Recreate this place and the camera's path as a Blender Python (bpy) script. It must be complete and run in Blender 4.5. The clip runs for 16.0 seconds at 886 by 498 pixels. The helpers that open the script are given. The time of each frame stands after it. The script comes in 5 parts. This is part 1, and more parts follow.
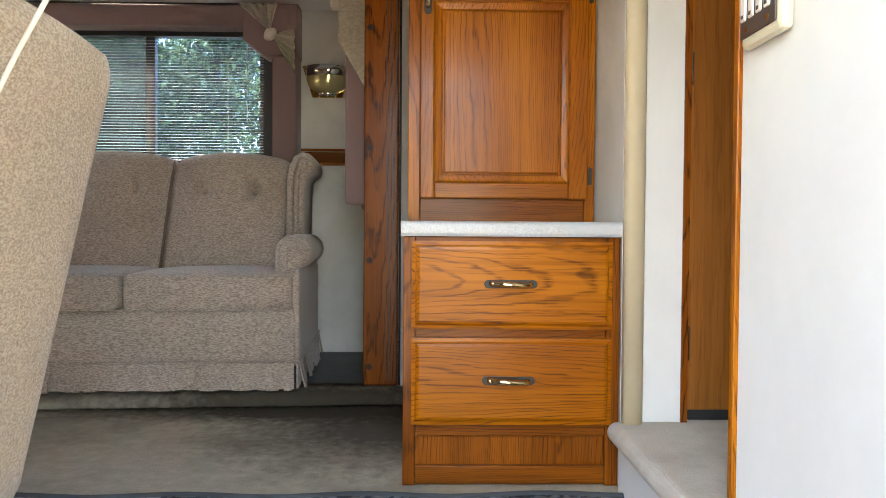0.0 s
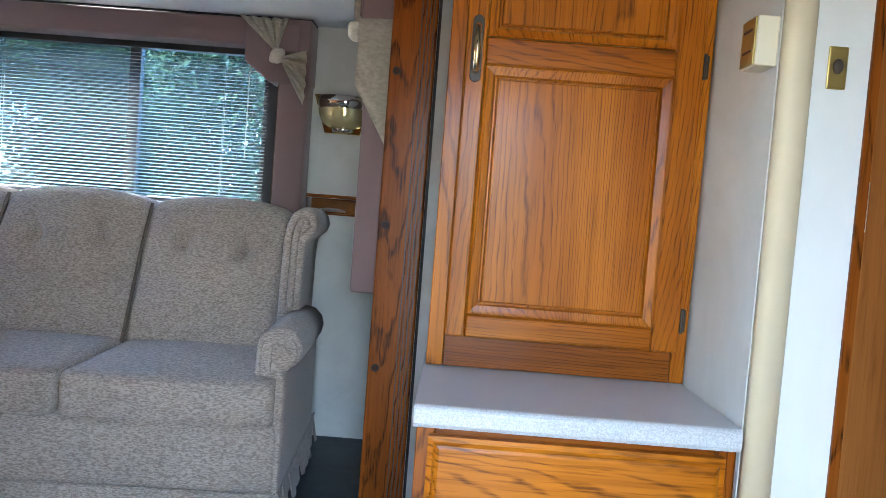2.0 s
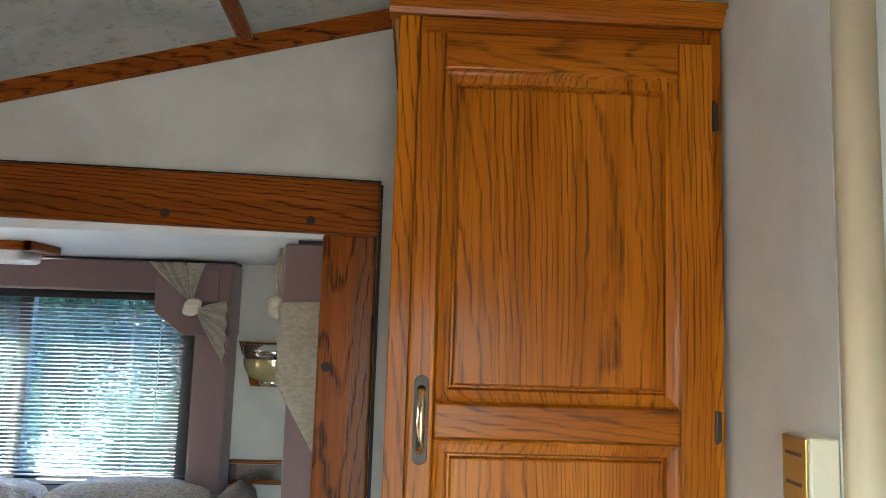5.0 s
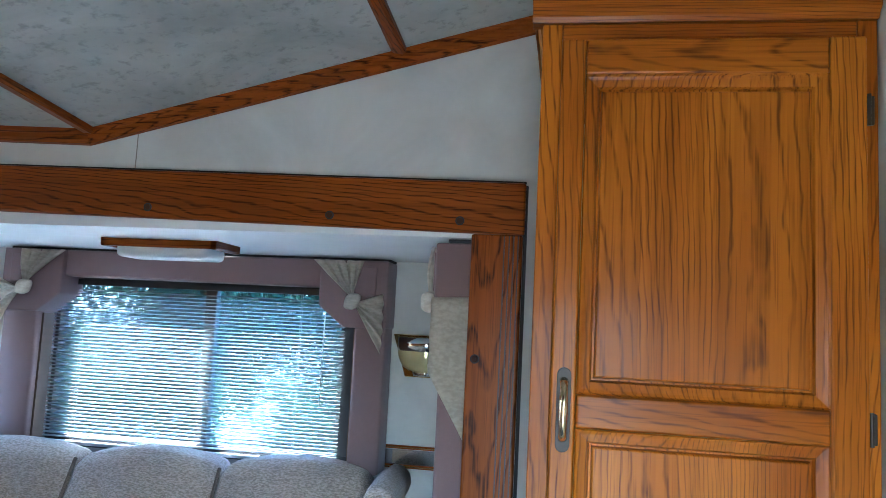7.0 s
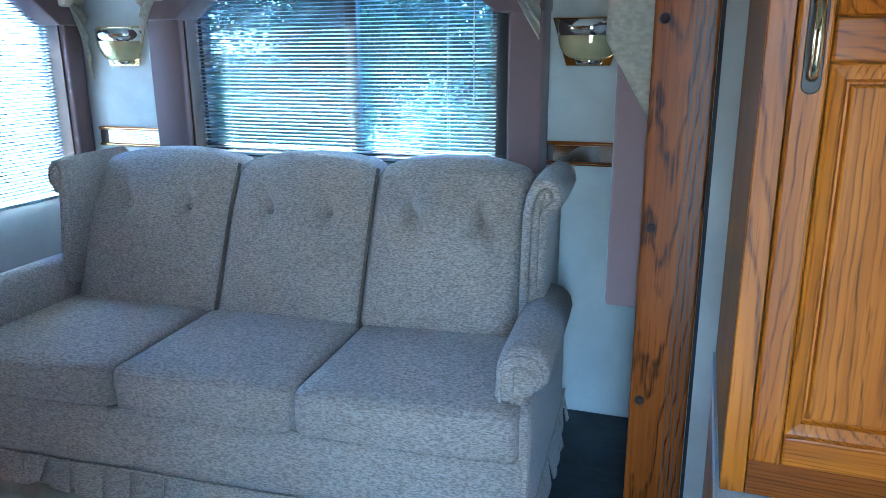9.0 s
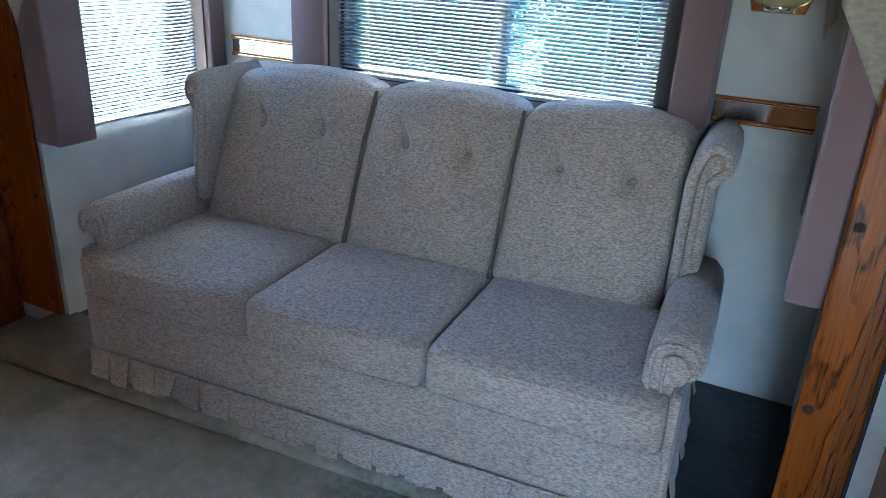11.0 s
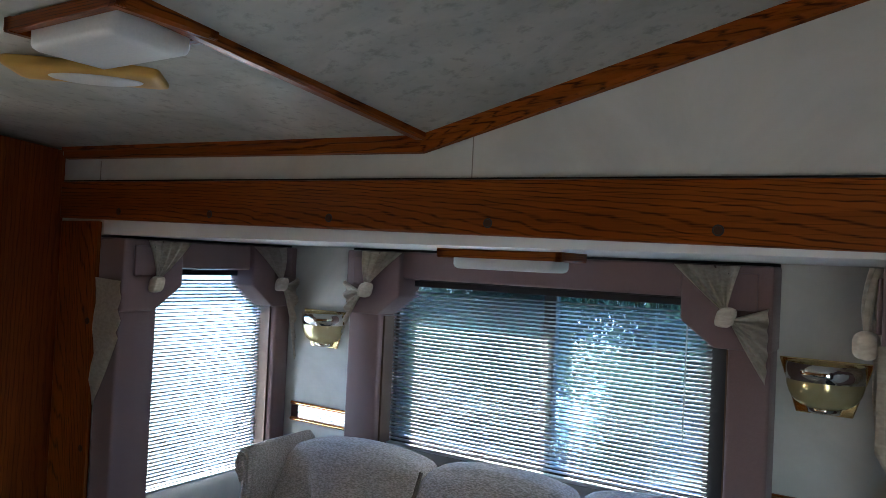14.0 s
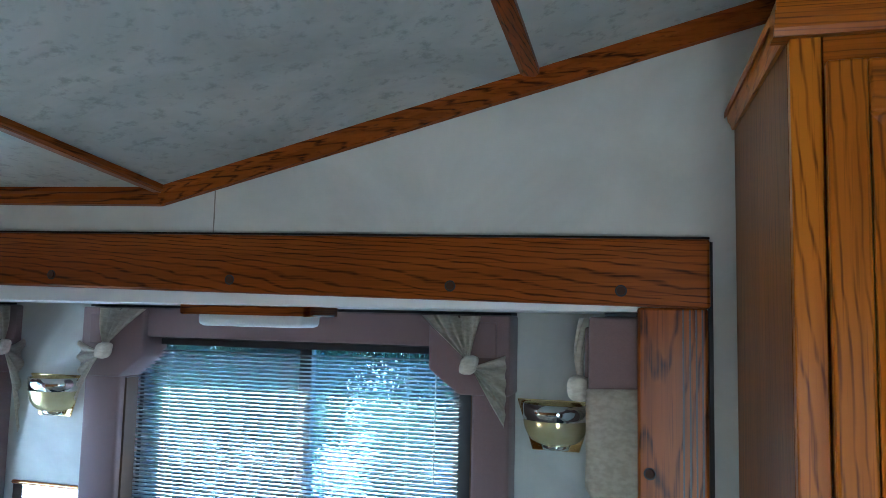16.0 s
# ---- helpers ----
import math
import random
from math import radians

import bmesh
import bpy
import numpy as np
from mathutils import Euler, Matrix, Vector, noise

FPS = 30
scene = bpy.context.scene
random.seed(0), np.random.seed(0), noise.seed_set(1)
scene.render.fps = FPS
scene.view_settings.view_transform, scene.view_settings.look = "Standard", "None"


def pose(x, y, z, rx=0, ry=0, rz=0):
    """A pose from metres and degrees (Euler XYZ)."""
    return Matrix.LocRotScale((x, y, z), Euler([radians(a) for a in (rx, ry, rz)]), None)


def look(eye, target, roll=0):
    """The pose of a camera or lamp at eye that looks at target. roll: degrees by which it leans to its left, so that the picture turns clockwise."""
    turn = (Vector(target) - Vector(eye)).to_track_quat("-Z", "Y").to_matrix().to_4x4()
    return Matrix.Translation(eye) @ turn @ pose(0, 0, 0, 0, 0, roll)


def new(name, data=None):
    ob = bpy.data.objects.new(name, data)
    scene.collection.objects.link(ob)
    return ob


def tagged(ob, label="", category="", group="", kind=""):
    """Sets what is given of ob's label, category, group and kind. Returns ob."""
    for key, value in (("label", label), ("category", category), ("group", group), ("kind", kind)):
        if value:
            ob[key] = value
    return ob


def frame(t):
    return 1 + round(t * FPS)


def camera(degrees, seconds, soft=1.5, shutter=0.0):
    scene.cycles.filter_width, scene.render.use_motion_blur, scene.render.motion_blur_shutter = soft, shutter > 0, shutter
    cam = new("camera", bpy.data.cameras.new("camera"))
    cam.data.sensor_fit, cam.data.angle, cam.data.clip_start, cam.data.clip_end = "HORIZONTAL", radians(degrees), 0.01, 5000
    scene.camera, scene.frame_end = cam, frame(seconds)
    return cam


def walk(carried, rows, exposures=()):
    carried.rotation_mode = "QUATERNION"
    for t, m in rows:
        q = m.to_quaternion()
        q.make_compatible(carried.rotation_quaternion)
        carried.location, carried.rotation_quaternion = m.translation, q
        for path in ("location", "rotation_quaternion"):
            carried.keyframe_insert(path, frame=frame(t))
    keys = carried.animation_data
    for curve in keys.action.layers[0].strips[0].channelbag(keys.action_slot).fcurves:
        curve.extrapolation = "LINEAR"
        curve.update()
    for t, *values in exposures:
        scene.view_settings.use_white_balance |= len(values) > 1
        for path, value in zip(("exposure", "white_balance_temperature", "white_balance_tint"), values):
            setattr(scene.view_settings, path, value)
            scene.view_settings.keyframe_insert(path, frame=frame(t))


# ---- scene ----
cam = camera(62.0, 16.0, 0.6)
PATH = [
    (0, (0.069, 0.153, 0.639), (0.101, 2.152, 0.59), 0.4),
    (0.5, (0.076, 0.26, 0.64), (0.103, 2.254, 0.493), 1.1),
    (1, (0.104, 0.491, 0.741), (0.123, 2.486, 0.603), 0.1),
    (1.5, (0.115, 0.605, 0.898), (-0.004, 2.591, 0.694), 2.9),
    (2, (0.035, 0.755, 0.987), (0.013, 2.753, 0.889), 4.4),
    (2.5, (0.021, 0.86, 1.135), (0.106, 2.853, 0.983), 0.7),
    (3, (0.096, 1.073, 1.226), (-0.063, 3.056, 1.019), -3.3),
    (3.2, (0.12, 1.089, 1.285), (-0.097, 3.07, 1.121), -0.7),
    (3.5, (0.104, 1.138, 1.362), (0.002, 3.133, 1.265), 2.1),
    (4, (0.035, 1.131, 1.418), (0.128, 3.124, 1.547), 2.6),
    (4.2, (0.018, 1.134, 1.429), (0.137, 3.124, 1.585), 2.2),
    (6.3, (0.075, 1.051, 1.471), (-0.06, 3.023, 1.776), 3.1),
    (6.5, (0.065, 1.042, 1.466), (-0.117, 3.014, 1.747), 3.6),
    (7, (0.047, 1.044, 1.453), (-0.274, 3.008, 1.657), 2.9),
    (7.5, (-0.012, 1.072, 1.44), (-0.433, 3.025, 1.54), 3.8),
    (8, (-0.072, 1.08, 1.426), (-0.511, 3.031, 1.487), 2.9),
    (8.5, (-0.074, 1.125, 1.362), (-0.521, 3.063, 1.151), 2.5),
    (9, (-0.069, 1.228, 1.316), (-0.706, 3.05, 0.794), -0.4),
    (9.2, (-0.079, 1.268, 1.298), (-0.766, 3.034, 0.652), -1.6),
    (11.3, (-0.291, 1.338, 1.451), (-1.109, 2.977, 0.649), 3.5),
    (11.5, (-0.287, 1.366, 1.477), (-1.108, 2.992, 0.651), 3.8),
    (12, (-0.287, 1.304, 1.473), (-1.199, 2.942, 0.776), 3.1),
    (12.5, (-0.249, 1.362, 1.57), (-1.276, 3.007, 1.081), 3.5),
    (13, (-0.256, 1.365, 1.571), (-1.379, 2.993, 1.27), 4.4),
    (13.5, (-0.246, 1.376, 1.611), (-1.393, 3.013, 1.54), 3.1),
    (14, (-0.224, 1.372, 1.632), (-1.305, 3.054, 1.667), 2.7),
    (14.5, (-0.21, 1.384, 1.632), (-1.04, 3.203, 1.661), 2.4),
    (15, (-0.178, 1.392, 1.639), (-0.786, 3.297, 1.671), 1.7),
    (15.5, (-0.158, 1.394, 1.652), (-0.683, 3.321, 1.756), 1.0),
    (16, (-0.158, 1.397, 1.656), (-0.694, 3.315, 1.837), 1.3),
]
EXPOSURES = [(0.0, 4.5, 7700, 14), (1.0, 4.8, 7500, 14), (1.5, 5.0, 6800, 10), (2.0, 4.8, 5700, 8), (3.0, 4.98, 5500, 4), (3.5, 4.85, 5900, 10), (4.0, 4.85, 6200, 8), (7.0, 5.0, 4800, 4), (8.0, 4.98, 4400, 4), (8.5, 5.05, 4250, 0), (9.0, 4.88, 4350, -3), (11.5, 4.6, 5250, 6), (12.5, 4.35, 5600, 8), (13.5, 3.9, 5600, 8), (14.5, 4.1, 5400, 8), (15.5, 4.4, 5100, 4), (16.0, 4.7, 4700, -1)]
walk(cam, [(t, look(eye, target, roll)) for t, eye, target, roll in PATH], EXPOSURES)

# ---------------------------------------------------------------- daylight
SUN_DIR = Vector((0.46, -0.34, -0.82)).normalized()
world = bpy.data.worlds.new("daylight")
scene.world = world
world.use_nodes = True
wn = world.node_tree
sky = wn.nodes.new("ShaderNodeTexSky")
sky.sky_type = "NISHITA"
sky.sun_disc = False
sky.sun_elevation = math.asin(-SUN_DIR.z)
sky.sun_rotation = math.atan2(-SUN_DIR.x, -SUN_DIR.y)
wn.links.new(sky.outputs[0], wn.nodes["Background"].inputs[0])
wn.nodes["Background"].inputs[1].default_value = 0.15

sun_data = bpy.data.lights.new("sun", "SUN")
sun_data.energy, sun_data.angle, sun_data.color = 5.0, radians(0.6), (1.0, 0.95, 0.86)
sun = new("sun", sun_data)
sun.matrix_world = look((0, 0, 10), Vector((0, 0, 10)) + SUN_DIR)


def opening_lamp(name, place, target, width, height, watts, colour=(0.88, 0.95, 1.0), spread=180):
    data = bpy.data.lights.new(name, "AREA")
    data.shape, data.size, data.size_y, data.energy, data.color = "RECTANGLE", width, height, watts, colour
    data.spread = radians(spread)
    ob = new(name, data)
    ob.matrix_world = look(place, target)
    return ob


# added area lamps: sky light for the entry doorway and the unseen rear window
opening_lamp("doorway_skylight", (0.10, 0.30, 1.42), (0.36, 1.9, 0.10), 0.5, 0.25, 0.12, spread=80)
opening_lamp("rear_window_skylight", (-4.26, 1.65, 1.25), (0.0, 1.65, 1.1), 1.3, 0.8, 0.05)


# ---------------------------------------------------------------- materials
def shader(name, rough=0.6, metal=0.0, spec=0.5):
    m = bpy.data.materials.new(name)
    m.use_nodes = True
    b = m.node_tree.nodes["Principled BSDF"]
    b.inputs["Roughness"].default_value = rough
    b.inputs["Metallic"].default_value = metal
    b.inputs["Specular IOR Level"].default_value = spec
    return m, m.node_tree, b


def coords(nt, scale=(1, 1, 1), wander=True):
    """Object coordinates, stretched, with an offset of its own for every object."""
    tc, mp = nt.nodes.new("ShaderNodeTexCoord"), nt.nodes.new("ShaderNodeMapping")
    mp.inputs["Scale"].default_value = scale
    nt.links.new(tc.outputs["Object"], mp.inputs["Vector"])
    if not wander:
        return mp.outputs[0]
    info, mul = nt.nodes.new("ShaderNodeObjectInfo"), nt.nodes.new("ShaderNodeVectorMath")
    mul.operation = "MULTIPLY_ADD"
    nt.links.new(info.outputs["Random"], mul.inputs[0])
    mul.inputs[1].default_value = (7.3, 11.9, 5.7)
    nt.links.new(mp.outputs[0], mul.inputs[2])
    return mul.outputs[0]


def noise_tex(nt, vec, scale, detail=2.0, rough=0.5, distortion=0.0):
    n = nt.nodes.new("ShaderNodeTexNoise")
    n.inputs["Scale"].default_value, n.inputs["Detail"].default_value = scale, detail
    n.inputs["Roughness"].default_value, n.inputs["Distortion"].default_value = rough, distortion
    nt.links.new(vec, n.inputs["Vector"])
    return n.outputs["Fac"]


def ramp(nt, fac, stops):
    r = nt.nodes.new("ShaderNodeValToRGB")
    el = r.color_ramp.elements
    while len(el) < len(stops):
        el.new(0.5)
    for e, (at, c) in zip(el, stops):
        e.position, e.color = at, (*c, 1) if len(c) == 3 else c
    nt.links.new(fac, r.inputs[0])
    return r.outputs[0]


def mixed(nt, fac, a, b, blend="MIX"):
    m = nt.nodes.new("ShaderNodeMix")
    m.data_type, m.blend_type = "RGBA", blend
    for sock, v in ((m.inputs[0], fac), (m.inputs[6], a), (m.inputs[7], b)):
        if isinstance(v, (int, float)):
            sock.default_value = v
        elif isinstance(v, tuple):
            sock.default_value = (*v, 1)
        else:
            nt.links.new(v, sock)
    return m.outputs[2]


def maths(nt, op, a, b=0.0, c=0.0):
    m = nt.nodes.new("ShaderNodeMath")
    m.operation = op
    for sock, v in zip(m.inputs, (a, b, c)):
        if isinstance(v, (int, float)):
            sock.default_value = v
        else:
            nt.links.new(v, sock)
    return m.outputs[0]


def bump(nt, b, height, strength=0.3, dist=0.002):
    n = nt.nodes.new("ShaderNodeBump")
    n.inputs["Strength"].default_value, n.inputs["Distance"].default_value = strength, dist
    nt.links.new(height, n.inputs["Height"])
    nt.links.new(n.outputs[0], b.inputs["Normal"])


def oak(name, axis, light=(0.49, 0.152, 0.005), mid=(0.31, 0.078, 0.002), dark=(0.070, 0.016, 0.003), rough=0.34, rings=50.0, strength=0.74, flow=0.08):
    """Stained, varnished oak with its grain along one axis: growth rings in long loops, dark pores and a broad drift of tone."""
    m, nt, b = shader(name, rough, 0.0, 0.12)
    k = "xyz".index(axis)

    def stretch(across, along):
        s = [across] * 3
        s[k] = along
        return coords(nt, tuple(s))

    n = noise_tex(nt, stretch(1.0, flow), 3.5, 0.7, 0.35, 0.0)
    wob = noise_tex(nt, stretch(1.0, 0.35), 26.0, 2.0, 0.55)
    cut = nt.nodes.new("ShaderNodeSeparateXYZ")
    nt.links.new(stretch(1.0, 1.0), cut.inputs[0])
    p, q = (o for i, o in enumerate(cut.outputs) if i != k)
    run = maths(nt, "MULTIPLY", maths(nt, "ADD", p, q), rings * 1.7)
    n = maths(nt, "ADD", maths(nt, "MULTIPLY", n, rings * 1.5), maths(nt, "MULTIPLY", wob, 1.3))
    n = maths(nt, "ADD", n, run)
    ring = maths(nt, "MULTIPLY", maths(nt, "PINGPONG", n, 0.5), 2.0)
    pores = noise_tex(nt, stretch(260.0, 7.0), 1.0, 1.0, 0.6)
    fine = noise_tex(nt, stretch(75.0, 1.6), 1.0, 2.0, 0.6)
    wide = noise_tex(nt, stretch(1.0, 0.2), 5.0, 2.0)
    base = mixed(nt, ramp(nt, wide, [(0.35, (0, 0, 0)), (0.66, (1, 1, 1))]), mid, light)
    base = mixed(nt, maths(nt, "MULTIPLY", ramp(nt, fine, [(0.42, (0, 0, 0)), (0.68, (1, 1, 1))]), 0.40), base, tuple(0.55 * c for c in mid))
    lines = maths(nt, "MULTIPLY", ramp(nt, ring, [(0.0, (1, 1, 1)), (0.13, (0.75, 0.75, 0.75)), (0.36, (0, 0, 0))]), ramp(nt, pores, [(0.30, (0.08, 0.08, 0.08)), (0.58, (1, 1, 1))]))
    col = mixed(nt, maths(nt, "MULTIPLY", lines, strength), base, dark)
    col = mixed(nt, maths(nt, "MULTIPLY", ramp(nt, pores, [(0.58, (0, 0, 0)), (0.70, (1, 1, 1))]), 0.38), col, dark)
    nt.links.new(col, b.inputs["Base Color"])
    b.inputs["Coat Weight"].default_value, b.inputs["Coat Roughness"].default_value = 0.1, 0.16
    bump(nt, b, maths(nt, "ADD", maths(nt, "MULTIPLY", pores, -0.5), maths(nt, "MULTIPLY", lines, -0.5)), 0.2, 0.001)
    return m


# trim oak: redder stain, darkened further for the shade on post and beam
RED_SHADED = dict(light=(0.30, 0.078, 0.007), mid=(0.19, 0.044, 0.004), dark=(0.020, 0.005, 0.0015), rings=44.0, strength=0.88, flow=0.05)
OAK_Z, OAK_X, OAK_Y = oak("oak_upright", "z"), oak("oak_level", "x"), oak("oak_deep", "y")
TRIM_Z, TRIM_X, TRIM_Y = oak("trim_oak_upright", "z", **RED_SHADED), oak("trim_oak_level", "x", **RED_SHADED), oak("trim_oak_deep", "y", **RED_SHADED)
PLY = oak("plywood_panel", "z", (0.27, 0.070, 0.012), (0.17, 0.040, 0.007), (0.055, 0.014, 0.004), 0.4, 14.0, 0.7)
# brown veneer darkened for a shaded cabinet side and for unseen light-absorbing walls
DIM_VENEER = oak("dim_brown_veneer", "z", (0.23, 0.085, 0.016), (0.15, 0.052, 0.009), (0.05, 0.016, 0.004), 0.45, 24.0, 0.5)
# darkens the same oak so the drawer fronts look lit by sheen
FRAME_DIMMED = dict(light=(0.30, 0.080, 0.006), mid=(0.19, 0.046, 0.003), dark=(0.045, 0.011, 0.002))
FRAME_Z, FRAME_X = oak("frame_oak_upright", "z", **FRAME_DIMMED), oak("frame_oak_level", "x", **FRAME_DIMMED)
SLAB = oak("door_slab_veneer", "z", (0.36, 0.135, 0.030), (0.29, 0.10, 0.020), (0.17, 0.05, 0.012), 0.4, 8.0, 0.4)


def fabric(name, a, b_, c, weave=420.0, depth=0.0016, rough=0.95, soil=0.18):
    """Woven upholstery: rows of yarn, flecks of three tones, and a broad soiling."""
    m, nt, b = shader(name, rough, 0.0, 0.15)
    v = coords(nt, (1, 1, 1), False)
    rows = coords(nt, (0.32, 0.5, 1.0), False)
    f = noise_tex(nt, rows, weave, 1.0, 0.5)
    g = noise_tex(nt, v, weave * 0.45, 2.0, 0.6)
    broad = noise_tex(nt, v, 3.5, 3.0, 0.6)
    col = mixed(nt, ramp(nt, f, [(0.36, (0, 0, 0)), (0.62, (1, 1, 1))]), b_, a)
    col = mixed(nt, maths(nt, "MULTIPLY", ramp(nt, g, [(0.5, (0, 0, 0)), (0.7, (1, 1, 1))]), 0.36), col, c)
    col = mixed(nt, maths(nt, "MULTIPLY", ramp(nt, broad, [(0.4, (0, 0, 0)), (0.75, (1, 1, 1))]), soil), col, c)
    nt.links.new(col, b.inputs["Base Color"])
    b.inputs["Sheen Weight"].default_value, b.inputs["Sheen Roughness"].default_value = 0.25, 0.5
    bump(nt, b, maths(nt, "ADD", f, g), 0.55, depth)
    return m


SOFA = fabric("sofa_weave", (0.545, 0.452, 0.378), (0.31, 0.252, 0.205), (0.20, 0.16, 0.126), 300.0, 0.0032)
DARK_SEAM = fabric("dark_seam_weave", (0.22, 0.17, 0.135), (0.15, 0.115, 0.09), (0.10, 0.075, 0.06))
CHAIR = fabric("chair_weave", (0.56, 0.44, 0.30), (0.36, 0.26, 0.165), (0.26, 0.18, 0.11), 330.0, 0.004)
MAUVE = fabric("mauve_cornice_cloth", (0.225, 0.152, 0.145), (0.195, 0.130, 0.125), (0.165, 0.108, 0.104), 900.0, 0.0005, 0.85, 0.1)
CREAM = fabric("cream_damask", (0.70, 0.63, 0.52), (0.60, 0.52, 0.41), (0.46, 0.39, 0.30), 130.0, 0.002, 0.6, 0.1)


def wallcover(name, a, b_, rough=0.75, fine=55.0, spots=None):
    """Vinyl wall covering: cloudy marbling, a fine tooth and faint smudges."""
    m, nt, b = shader(name, rough, 0.0, 0.3)
    v = coords(nt, (1, 1, 1), False)
    cloud = noise_tex(nt, v, 2.6, 5.0, 0.62, 0.6)
    col = mixed(nt, ramp(nt, cloud, [(0.36, (0, 0, 0)), (0.66, (1, 1, 1))]), a, b_)
    tooth = noise_tex(nt, v, fine, 4.0, 0.65)
    if spots:
        col = mixed(nt, maths(nt, "MULTIPLY", ramp(nt, tooth, [(0.54, (0, 0, 0)), (0.68, (1, 1, 1))]), 0.62), col, spots)
    nt.links.new(col, b.inputs["Base Color"])
    bump(nt, b, tooth, 0.25, 0.0012)
    return m


WALL = wallcover("marbled_wall_vinyl", (0.51, 0.50, 0.465), (0.63, 0.62, 0.58))
WHITE_WALL = wallcover("white_wall_vinyl", (0.74, 0.74, 0.72), (0.80, 0.80, 0.78))
CEIL = wallcover("textured_ceiling_vinyl", (0.38, 0.385, 0.355), (0.56, 0.565, 0.525), 0.8, 34.0, (0.26, 0.265, 0.24))
SLIDE_CEIL = wallcover("slide_ceiling_vinyl", (0.72, 0.73, 0.74), (0.78, 0.79, 0.80))


def plain(name, colour, rough=0.5, metal=0.0, vary=0.12, scale=14.0):
    m, nt, b = shader(name, rough, metal)
    n = noise_tex(nt, coords(nt), scale, 3.0, 0.6)
    low, high = tuple(c * (1 - vary) for c in colour), tuple(min(1.0, c * (1 + vary)) for c in colour)
    nt.links.new(mixed(nt, n, low, high), b.inputs["Base Color"])
    nt.links.new(maths(nt, "MULTIPLY_ADD", n, 0.12, rough - 0.06), b.inputs["Roughness"])
    return m


BRASS = plain("polished_brass", (0.82, 0.66, 0.32), 0.10, 1.0, 0.06, 40.0)
ANTIQUE = plain("antique_brass", (0.72, 0.58, 0.32), 0.16, 1.0, 0.25, 60.0)
DARK_BRASS = plain("darkened_brass", (0.035, 0.024, 0.016), 0.45, 0.3, 0.3, 60.0)
CHROME = plain("bright_metal", (0.80, 0.78, 0.72), 0.08, 1.0, 0.04)
BLACK = plain("black_window_frame", (0.018, 0.018, 0.02), 0.4)
BRONZE = plain("bronze_strip", (0.13, 0.075, 0.045), 0.3, 0.3)
SEAM = plain("panel_joint", (0.27, 0.24, 0.20), 0.6)
PLUG = plain("stained_plug", (0.040, 0.014, 0.006), 0.85)
SLAT = plain("blind_slat_enamel", (0.66, 0.69, 0.71), 0.45, 0.0, 0.04)
BEIGE = plain("beige_corner_moulding", (0.62, 0.52, 0.35), 0.45, 0.0, 0.06)
CREAM_PLASTIC = plain("cream_plastic", (0.72, 0.66, 0.50), 0.4, 0.0, 0.04)
WHITE_PLASTIC = plain("white_plastic", (0.80, 0.80, 0.77), 0.35, 0.0, 0.04)
GILT = plain("gilt_plate", (0.50, 0.37, 0.12), 0.35, 0.8, 0.1)
DARK_PLATE = plain("dark_switch_plate", (0.07, 0.045, 0.03), 0.4)
YELLOWED = plain("yellowed_plastic", (0.62, 0.36, 0.07), 0.45, 0.0, 0.15)
# black for strips that paint the shade of narrow gaps, and for plug rims
GAP_BLACK = plain("gap_black", (0.015, 0.015, 0.016), 0.7)
BARK = plain("bark", (0.09, 0.065, 0.045), 0.9, 0.0, 0.3)
MIRROR = plain("mirror_strip", (0.72, 0.72, 0.72), 0.06, 1.0, 0.03)


def diffuser_mat():
    m, nt, b = shader("lamp_diffuser", 0.35)
    n = noise_tex(nt, coords(nt), 160.0, 1.0)
    nt.links.new(mixed(nt, n, (0.70, 0.72, 0.72), (0.80, 0.81, 0.80)), b.inputs["Base Color"])
    b.inputs["Transmission Weight"].default_value = 0.15
    bump(nt, b, n, 0.3, 0.001)
    return m


def glass_mat():
    m = bpy.data.materials.new("tinted_window_glass")
    m.use_nodes = True
    nt = m.node_tree
    nt.nodes.remove(nt.nodes["Principled BSDF"])
    t, g, mix, fr = (nt.nodes.new("ShaderNode" + k) for k in ("BsdfTransparent", "BsdfGlossy", "MixShader", "Fresnel"))
    t.inputs[0].default_value, g.inputs["Roughness"].default_value, fr.inputs[0].default_value = (0.52, 0.66, 0.82, 1), 0.02, 1.45
    nt.links.new(fr.outputs[0], mix.inputs[0])
    nt.links.new(t.outputs[0], mix.inputs[1])
    nt.links.new(g.outputs[0], mix.inputs[2])
    # a faint bluish haze put into the glass as a translucent film
    haze, film_mix = nt.nodes.new("ShaderNodeBsdfTranslucent"), nt.nodes.new("ShaderNodeMixShader")
    haze.inputs[0].default_value = (0.72, 0.86, 1.0, 1)
    haze_noise = noise_tex(nt, coords(nt, (1, 1, 1), False), 7.0, 5.0, 0.6)
    nt.links.new(maths(nt, "MULTIPLY_ADD", haze_noise, 0.002, 0.0004), film_mix.inputs[0])
    nt.links.new(mix.outputs[0], film_mix.inputs[1])
    nt.links.new(haze.outputs[0], film_mix.inputs[2])
    nt.links.new(film_mix.outputs[0], nt.nodes["Material Output"].inputs[0])
    return m


